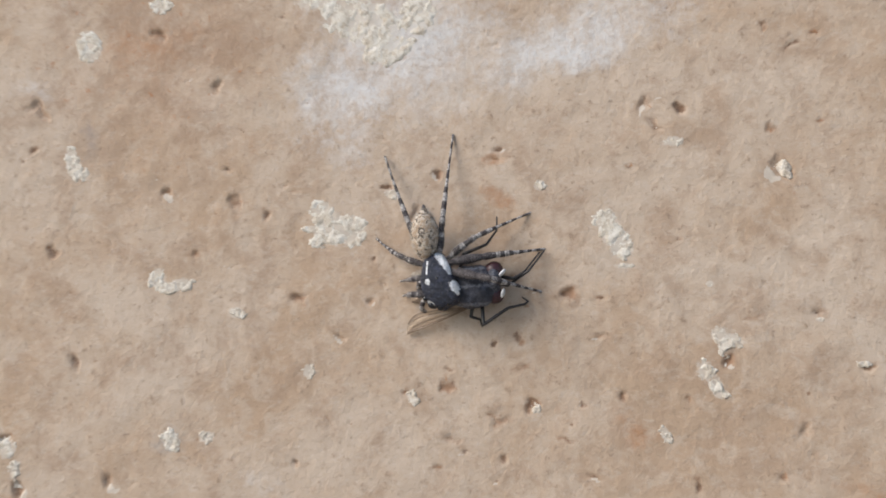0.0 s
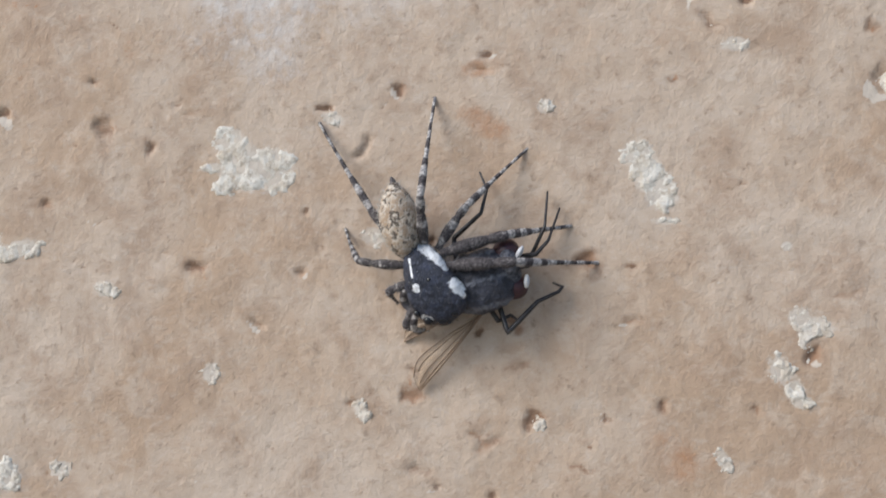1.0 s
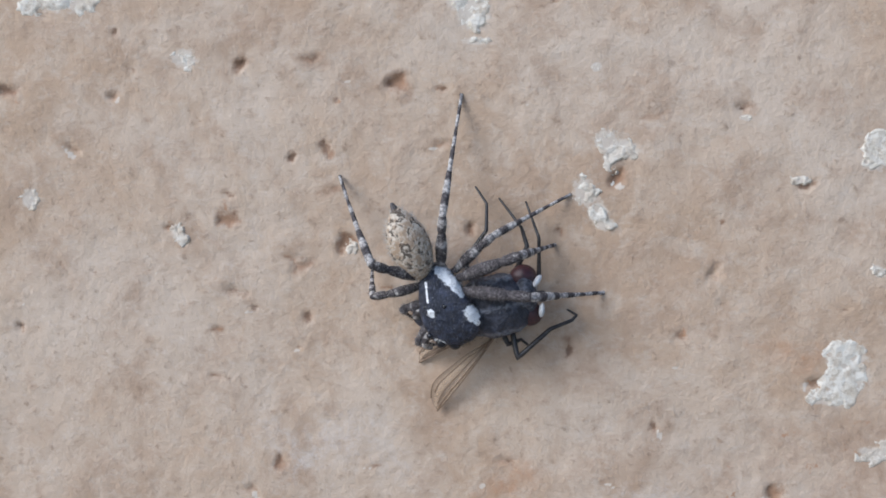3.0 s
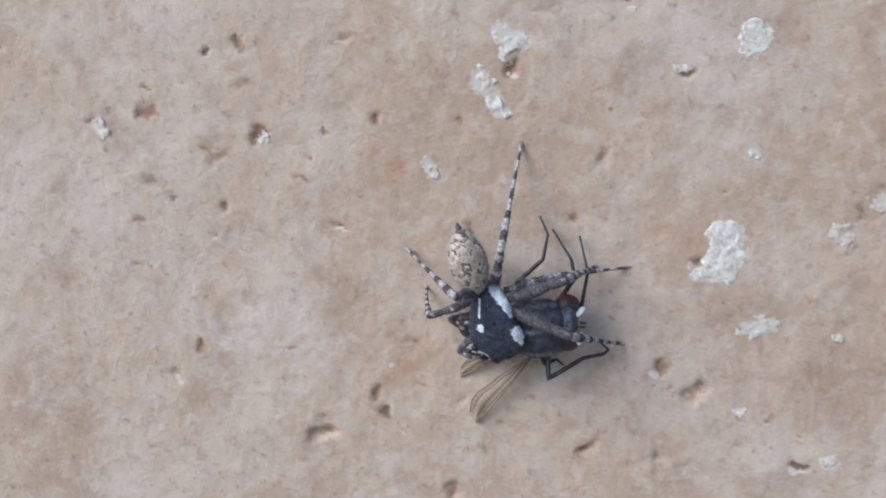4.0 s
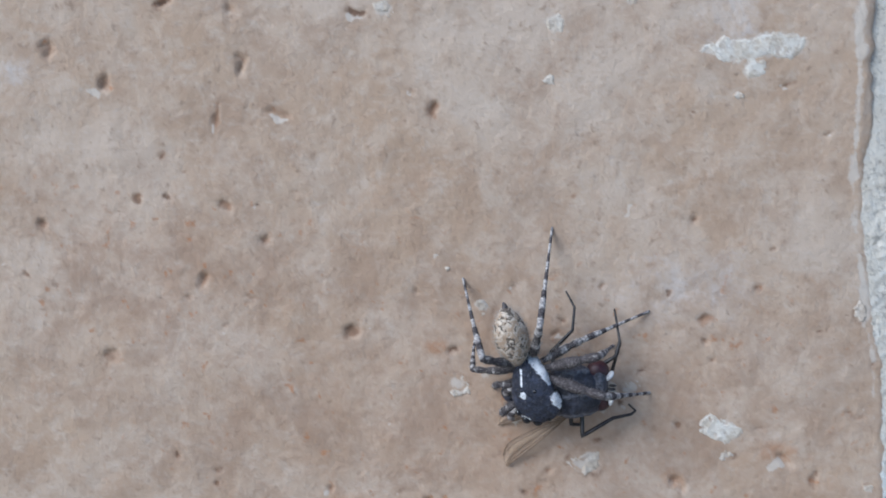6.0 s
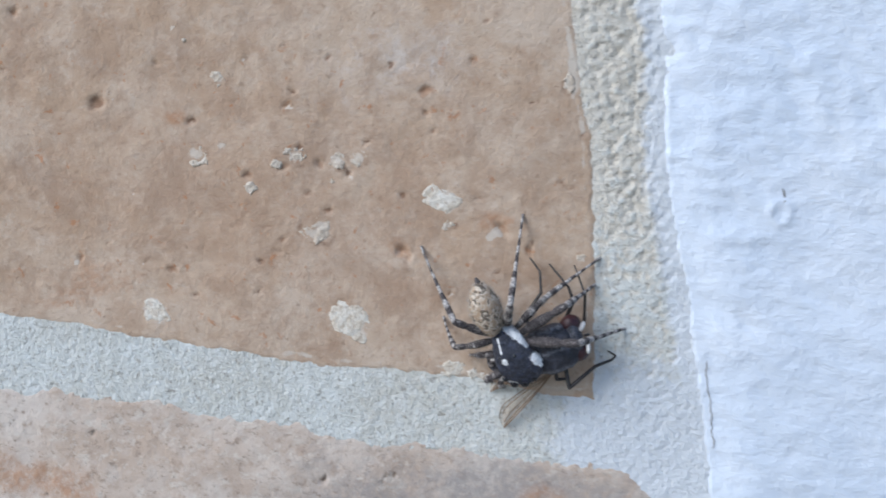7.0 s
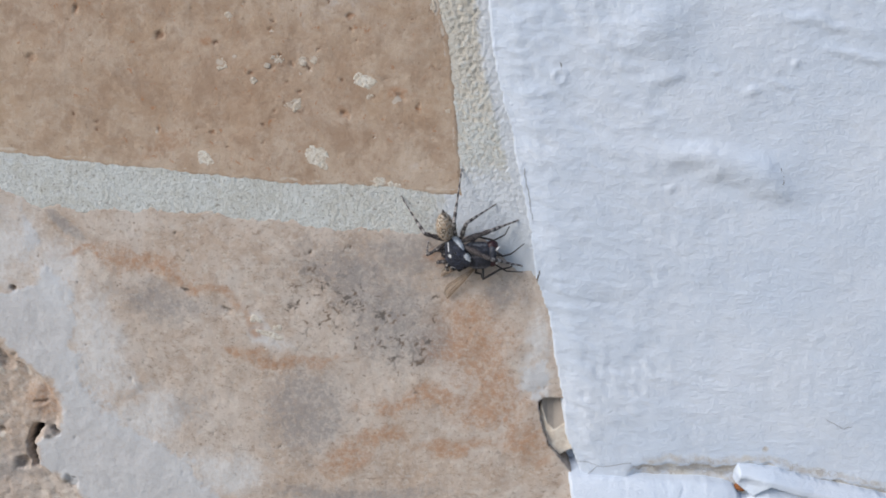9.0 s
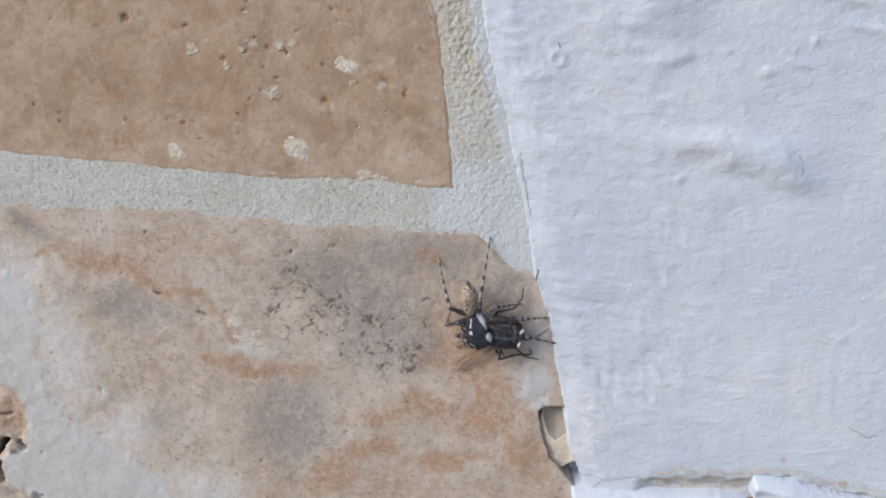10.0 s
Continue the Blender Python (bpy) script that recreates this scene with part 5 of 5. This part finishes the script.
def build_fly():
    fly = tagged(new("house_fly"), "dead dark grey fly with red-brown eyes held in the spider's jaws", "fly")
    def boxy(p):
        return Vector([math.copysign(abs(v) ** 0.8, v) for v in p])

    thorax = part("thorax", uneven(blob((1.72, -0.48, 1.6), (1.75, 1.58, 1.0), 16, 0, boxy, 64, 44), 0.8, 0.14, 7), FLY, fly, "dark thorax with grey dusted stripes")
    co = places(thorax)
    c, s = math.cos(radians(16)), math.sin(radians(16))
    across = -(co[:, 0] - 1.9) * s + (co[:, 1] + 0.30) * c
    paint_on(thorax, "dust", np.clip(0.45 * np.cos(across * 4.6 + 0.5) + 0.2, 0, 1))
    part("bristles", hairs(thorax, 110, 0.34, 0.014, 21, (-0.5, 0, 0.3)), DARK_BRISTLE, thorax)
    belly = part("abdomen", blob((-0.6, -1.1, 0.95), (1.9, 1.1, 0.75), 16, 0, None, 36, 24), FLY, fly, "dark abdomen under the spider")
    paint_on(belly, "dust", 0.3 + 0 * places(belly)[:, 0])
    head = part("head", blob((3.22, 0.33, 1.7), (0.55, 1.1, 0.72), 17, 0, None, 32, 22), FLY, fly, "grey dusted head")
    paint_on(head, "dust", 0.55 + 0 * places(head)[:, 0])
    for x, y, turn in ((3.0, 1.08, 30), (3.48, -0.72, 4)):
        part("eye", blob((x, y, 1.5), (0.70, 0.64, 0.66), turn, 0, None, 32, 22), RED, head, "dark red compound eye")
    for x, y, turn in ((3.70, 1.02, 62), (4.08, -0.42, 88)):
        part("face", blob((x, y, 1.9), (0.36, 0.15, 0.42), turn, 0, None, 20, 12), SILVER, head, "silvery white face stripe")
    for y in (0.25, 0.48):
        part("antenna", tube(*curve([(3.75, y, 2.1), (4.05, y + 0.05, 2.1), (4.2, y + 0.02, 1.9)], [0.07, 0.09, 0.03], 8), 8), THIN_BLACK, head)

    def wing(length, wide, lift):
        """A wing along x from its root at the origin; wide: its greatest width to one side, lift: height of root and tip."""
        bm = bmesh.new()
        grid = []
        for i in range(29):
            s = i / 28
            w0 = -0.06 * wide * math.sin(math.pi * s)
            w1 = wide * min(1.0, 0.12 + 1.15 * s) * (1 - max(0.0, (s - 0.62) / 0.38) ** 2.6) ** 0.6
            row = []
            for j in range(9):
                row.append(bm.verts.new((length * s, w0 + (w1 - w0) * j / 8, lift[0] + (lift[1] - lift[0]) * s + 0.05 * math.sin(j * 1.4 + s * 3))))
            grid.append(row)
        for p, q in zip(grid, grid[1:]):
            for j in range(8):
                bm.faces.new((p[j], q[j], q[j + 1], p[j + 1]))
        ob = part("wing", bm, WING, fly, "clear brownish veined wing")
        for share, until in ((0.0, 1.0), (0.14, 1.0), (0.42, 0.95), (0.72, 0.86), (1.0, 0.97)):
            pts = []
            for i in range(0, int(28 * until) + 1, 2):
                j = min(int(round(share * 8 * min(0.35 + i / 14, 1))), 8)
                v = ob.data.vertices[i * 9 + j].co / M
                pts.append((v[0], v[1], v[2] + 0.015))
            part("vein", tube(*curve(pts, [0.045 if share < 0.2 else 0.03] * len(pts), 2 * len(pts)), 6), VEIN, ob)
        return ob

    wings = [(wing(5.5, -1.15, (1.4, 0.35)), (2.0, -1.95), -118), (wing(4.0, -0.7, (1.0, 0.25)), (1.2, -1.75), -140)]
    legs = []
    for pts in ([(0.5, 0.5, 1.2), (-0.05, 1.6, 1.4), (0.79, 3.28, 1.5), (0.6, 4.59, 1.0), (-0.11, 5.34, 0.5)],
                [(2.4, 0.6, 1.0), (2.95, 2.69, 1.5), (2.54, 3.56, 1.3), (1.21, 4.82, 0.5)],
                [(2.9, 0.2, 0.9), (3.95, 1.1, 1.1), (4.0, 3.0, 1.4), (3.45, 4.8, 0.5)],
                [(2.6, -1.3, 1.0), (3.08, -3.05, 1.7), (4.65, -1.55, 1.2), (5.75, -1.1, 0.8), (6.0, -0.85, 0.6), (5.5, -0.62, 0.4)],
                [(2.0, -1.5, 0.9), (2.1, -2.7, 1.1), (2.8, -2.75, 0.8), (3.05, -3.3, 0.4)]):
        root = Vector(pts[0])
        dense = [Vector((0, 0, 0))]
        for a, b in zip(pts, pts[1:]):
            for f in (0.12, 0.5, 0.88, 1.0):
                dense.append(Vector(a).lerp(Vector(b), f) - root)
        leg = part("leg", tube(dense, list(np.interp(np.linspace(0, 1, len(dense)), (0, 0.3, 0.5, 1), (0.15, 0.13, 0.10, 0.05))), 8), THIN_BLACK, fly, "thin black jointed leg")
        part("bristles", hairs(leg, 50, 0.16, 0.008, 31), DARK_BRISTLE, leg)
        legs.append((leg, root))
    return fly, wings, legs


spider, spider_legs, spider_abdomen, spider_waist = build_spider()
fly, fly_wings, fly_legs = build_fly()


# ---- what moves ----
def motions():
    # seconds, place on the wall across and up, turn
    path = [
        (0, -4.53, 2.30, -13.1),
        (0.3, -4.40, 2.15, -11.0),
        (0.5, -2.97, 0.98, -3.1),
        (1, -3.09, 0.33, -0.8),
        (1.2, -2.95, 0.20, 0.0),
        (1.5, -0.67, -2.11, 7.2),
        (1.7, 0.45, -3.30, 4.0),
        (1.9, 1.95, -5.45, -1.5),
        (2, 2.18, -5.68, -2.2),
        (2.2, 3.82, -7.24, -2.0),
        (3.3, 10.11, -10.74, -5.0),
        (3.5, 12.29, -11.95, -0.7),
        (3.7, 13.0, -13.2, -3.5),
        (3.9, 15.20, -16.70, -12.5),
        (4, 15.36, -16.90, -13.4),
        (4.1, 18.4, -20.0, -11.0),
        (4.2, 18.7, -20.2, -10.0),
        (4.3, 20.9, -22.4, -8.0),
        (4.4, 23.2, -24.8, -5.0),
        (4.5, 26.43, -27.93, -2.0),
        (4.6, 26.5, -28.3, -1.5),
        (4.7, 26.8, -31.2, 0.0),
        (5, 27.03, -31.90, 0.6),
        (5.2, 27.15, -32.0, 0.4),
        (5.3, 30.2, -35.2, -1.2),
        (5.5, 34.25, -39.17, -3.2),
        (5.7, 37.91, -43.26, -12.3),
        (6.8, 58.10, -57.43, 2.0),
        (7, 60.55, -60.53, 3.6),
        (7.2, 60.75, -60.75, 2.5),
        (7.4, 66.1, -65.6, -13.0),
        (7.5, 66.32, -65.82, -13.6),
        (7.7, 66.3, -66.0, -14.5),
        (7.8, 63.80, -71.05, -23.0),
        (7.9, 66.3, -70.5, -15.0),
        (8, 66.52, -70.53, -13.2),
        (8.5, 66.94, -70.56, -11.5),
        (9, 65.57, -70.43, -9.0),
        (9.3, 66.2, -71.1, -10.5),
        (9.5, 66.65, -73.82, -13.2),
        (9.8, 66.8, -74.6, -14.5),
        (9.9, 67.7, -76.9, -18.0),
        (10, 68.52, -79.42, -18.6),
    ]
    walk(spider, [(t, on_wall(x, z, turn)) for t, x, z, turn in path])
    # the fly hangs in the jaws and swings a little about them: seconds, turn
    hang = [(0, 0), (8, 0), (8.5, -1), (9, -9), (9.5, -12), (10, -8)]
    swung = [float(np.interp(row[0], *zip(*hang))) for row in path]
    walk(fly, [(t, on_wall(x, z, turn) @ Matrix.Translation((0.3 * M, -0.9 * M, 0)) @ pose(0, 0, 0, 0, 0, swing) @ Matrix.Translation((-0.3 * M, 0.9 * M, 0))) for (t, x, z, turn), swing in zip(path, swung)])
    # the abdomen bobs at the waist: seconds, direction in the wall's plane, rise
    bob = [(0, 106, 0), (0.5, 103, 2), (1, 101, 2), (1.5, 99, 8), (2, 106, 12), (3.5, 116, 14), (4, 118, 16), (4.5, 122, 36), (5, 114, 14), (5.5, 116, 14), (7, 104, 14), (7.5, 107, 14), (8, 107, 14), (8.5, 101, 8), (9, 101, 24), (9.5, 103, 14), (10, 109, 10)]
    walk(spider_abdomen, [(t, pose(*[v * M for v in spider_waist], 0, 0, turn) @ pose(0, 0, 0, 0, -rise, 0)) for t, turn, rise in bob])
    # the fly's wings and legs hang and sway at their roots: seconds, turn
    sway = [(0, -26), (0.5, -12), (1, -10), (1.5, -1), (2, -3), (3.5, 0), (4, 6), (4.5, 4), (5, 2), (5.5, -2), (7, -11), (7.5, -10), (8, -12), (8.5, -13), (9, 5), (9.5, 6), (10, 2)]
    for ob, (x, y), rest in fly_wings:
        walk(ob, [(t, pose(x * M, y * M, 0, 0, 0, rest + turn)) for t, turn in sway])
    swings = [[(0, -28), (0.5, -22), (1, -20), (1.5, -12), (2, -14), (3.5, 0), (4.5, -13), (5.5, -3), (7, -8), (7.5, -6), (8, 0), (8.5, 6), (9, -58), (9.5, -40), (10, -24)],
              [(0, -70), (0.5, -68), (1, -66), (1.5, -24), (2, -14), (3.5, 0), (4.5, -9), (5.5, -36), (7, -8), (7.5, -52), (8, -85), (8.5, -95), (9, -85), (9.5, -78), (10, -85)],
              [(0, -40), (1, -22), (2, 0), (3.5, 8), (4.5, 6), (5.5, 0), (7, 0), (7.5, -50), (8, -80), (8.5, -92), (9, -100), (9.5, -105), (10, -105)],
              [(0, 4), (1, 3), (2, 4), (3.5, 0), (5.5, -4), (7.5, -8), (8.5, -6), (9, 2), (9.5, 3), (10, -6)],
              [(0, 0), (1, 30), (2, 0), (3.5, 35), (5.5, 10), (8, 0), (9, 0), (10, 14)]]
    for (leg, root), rows in zip(fly_legs, swings):
        walk(leg, [(t, pose(root.x * M, root.y * M, root.z * M, 0, 0, turn)) for t, turn in rows])
    # where each foot stands in the spider's space: seconds, across, along
    steps = {
        "R1": [(0, 6.7, 0.3), (0.5, 7.6, 0.3), (1, 7.8, 0.6), (1.5, 8.3, 0.1), (2, 6.9, 0.2), (3.5, 7.4, 0.5), (4, 6.8, -0.5), (4.5, 8.2, -0.6), (5, 6.8, -0.1), (5.5, 6.9, 0.1), (6.8, 6.4, -0.2), (7, 6.7, 0.4), (7.5, 5.7, 0.0), (8, 6.5, 0.2), (8.5, 6.5, -0.3), (9, 7.1, -1.6), (9.5, 7.0, -1.6), (10, 8.5, -0.2)],
        "R2": [(0, 6.3, 3.5), (0.5, 5.9, 2.3), (1, 6.4, 2.5), (1.5, 6.2, 1.9), (2, 7.0, 2.2), (3.5, 3.5, 2.7), (4, 4.2, 3.4), (4.5, 5.2, 2.6), (5, 5.2, 2.8), (5.5, 3.8, 2.6), (6.8, 4.5, 2.6), (7, 4.8, 3.4), (7.5, 6.2, 1.8), (8, 5.2, 2.8), (8.5, 6.1, 2.1), (9, 5.8, 3.7), (9.5, 6.3, 2.0), (10, 6.5, 2.4)],
        "R3": [(0, 4.7, 6.0), (0.5, 4.1, 6.3), (1, 4.1, 6.6), (1.5, 5.7, 5.2), (2, 4.9, 6.0), (3.5, 5.2, 4.9), (4, 6.0, 3.8), (4.5, 6.2, 4.3), (5, 4.1, 4.5), (5.5, 5.8, 6.1), (6.8, 5.6, 4.6), (7, 5.2, 5.2), (7.5, 5.2, 4.0), (8, 3.0, 6.4), (8.5, 3.0, 6.2), (9, 3.0, 5.2), (9.5, 2.0, 5.5), (10, 3.2, 3.0)],
        "R4": [(0, -2.6, 10.9), (0.5, -1.8, 10.3), (1, -0.9, 9.3), (1.5, 0.6, 9.0), (2, -1.4, 10.4), (3.5, -0.9, 9.4), (4, -1.5, 9.0), (4.5, -0.8, 9.0), (5, -2.2, 9.9), (5.5, -1.6, 9.4), (6.8, -0.4, 8.6), (7, 0.2, 8.2), (7.5, -1.3, 8.9), (8, -2.8, 8.6), (8.5, -3.0, 8.6), (9, -1.4, 8.7), (9.5, -2.8, 8.6), (10, -2.3, 9.1)],
        "L4": [(0, -8.3, 9.0), (0.5, -7.9, 7.0), (1, -7.5, 8.4), (1.5, -6.5, 7.2), (2, -5.6, 4.7), (3.5, -7.2, 6.4), (4, -6.3, 1.8), (4.5, -4.6, 3.8), (5, -6.1, 4.0), (5.5, -6.2, 4.8), (6.8, -6.2, 5.2), (7, -6.6, 6.3), (7.5, -7.9, 6.2), (8, -3.8, 6.8), (8.5, -6.1, 6.0), (9, -8.0, 4.6), (9.5, -7.8, 5.1), (10, -7.0, 5.2)],
        "L3": [(0, -6.6, 1.4), (0.5, -5.7, 1.4), (1, -5.6, 2.2), (1.5, -4.2, 1.7), (2, -4.8, 1.2), (3.5, -4.9, 0.9), (4, -4.7, 0.0), (5, -4.2, 1.0), (7, -5.3, 1.5), (7.5, -5.0, 0.4), (8, -7.0, 2.6), (8.5, -7.2, 2.6), (9, -4.2, -0.3), (9.5, -4.2, -0.6), (10, -3.9, 0.2)],
        "L2": [(0, -3.9, -1.4), (1, -2.6, -1.7), (5, -2.4, -1.8), (8, -3.9, -0.8), (9, -3.2, -1), (10, -3, -0.9)],
        "L1": [(0, -3.4, -2.4), (1, -1, -3.1), (5, -0.9, -3.1), (8, -2.6, -2.7), (10, -2.2, -2.3)],
    }
    for key, rows in steps.items():
        hip, upper, lower, thick, lean = LEGS[key]
        leg, shin = spider_legs[key]
        poses = [(t, *leg_poses(hip, upper, lower, lean, (x, y, 0.12 if key not in ("L1", "L2") else 0.4))) for t, x, y in rows]
        walk(leg, [(t, a) for t, a, b in poses])
        walk(shin, [(t, b) for t, a, b in poses])


motions()
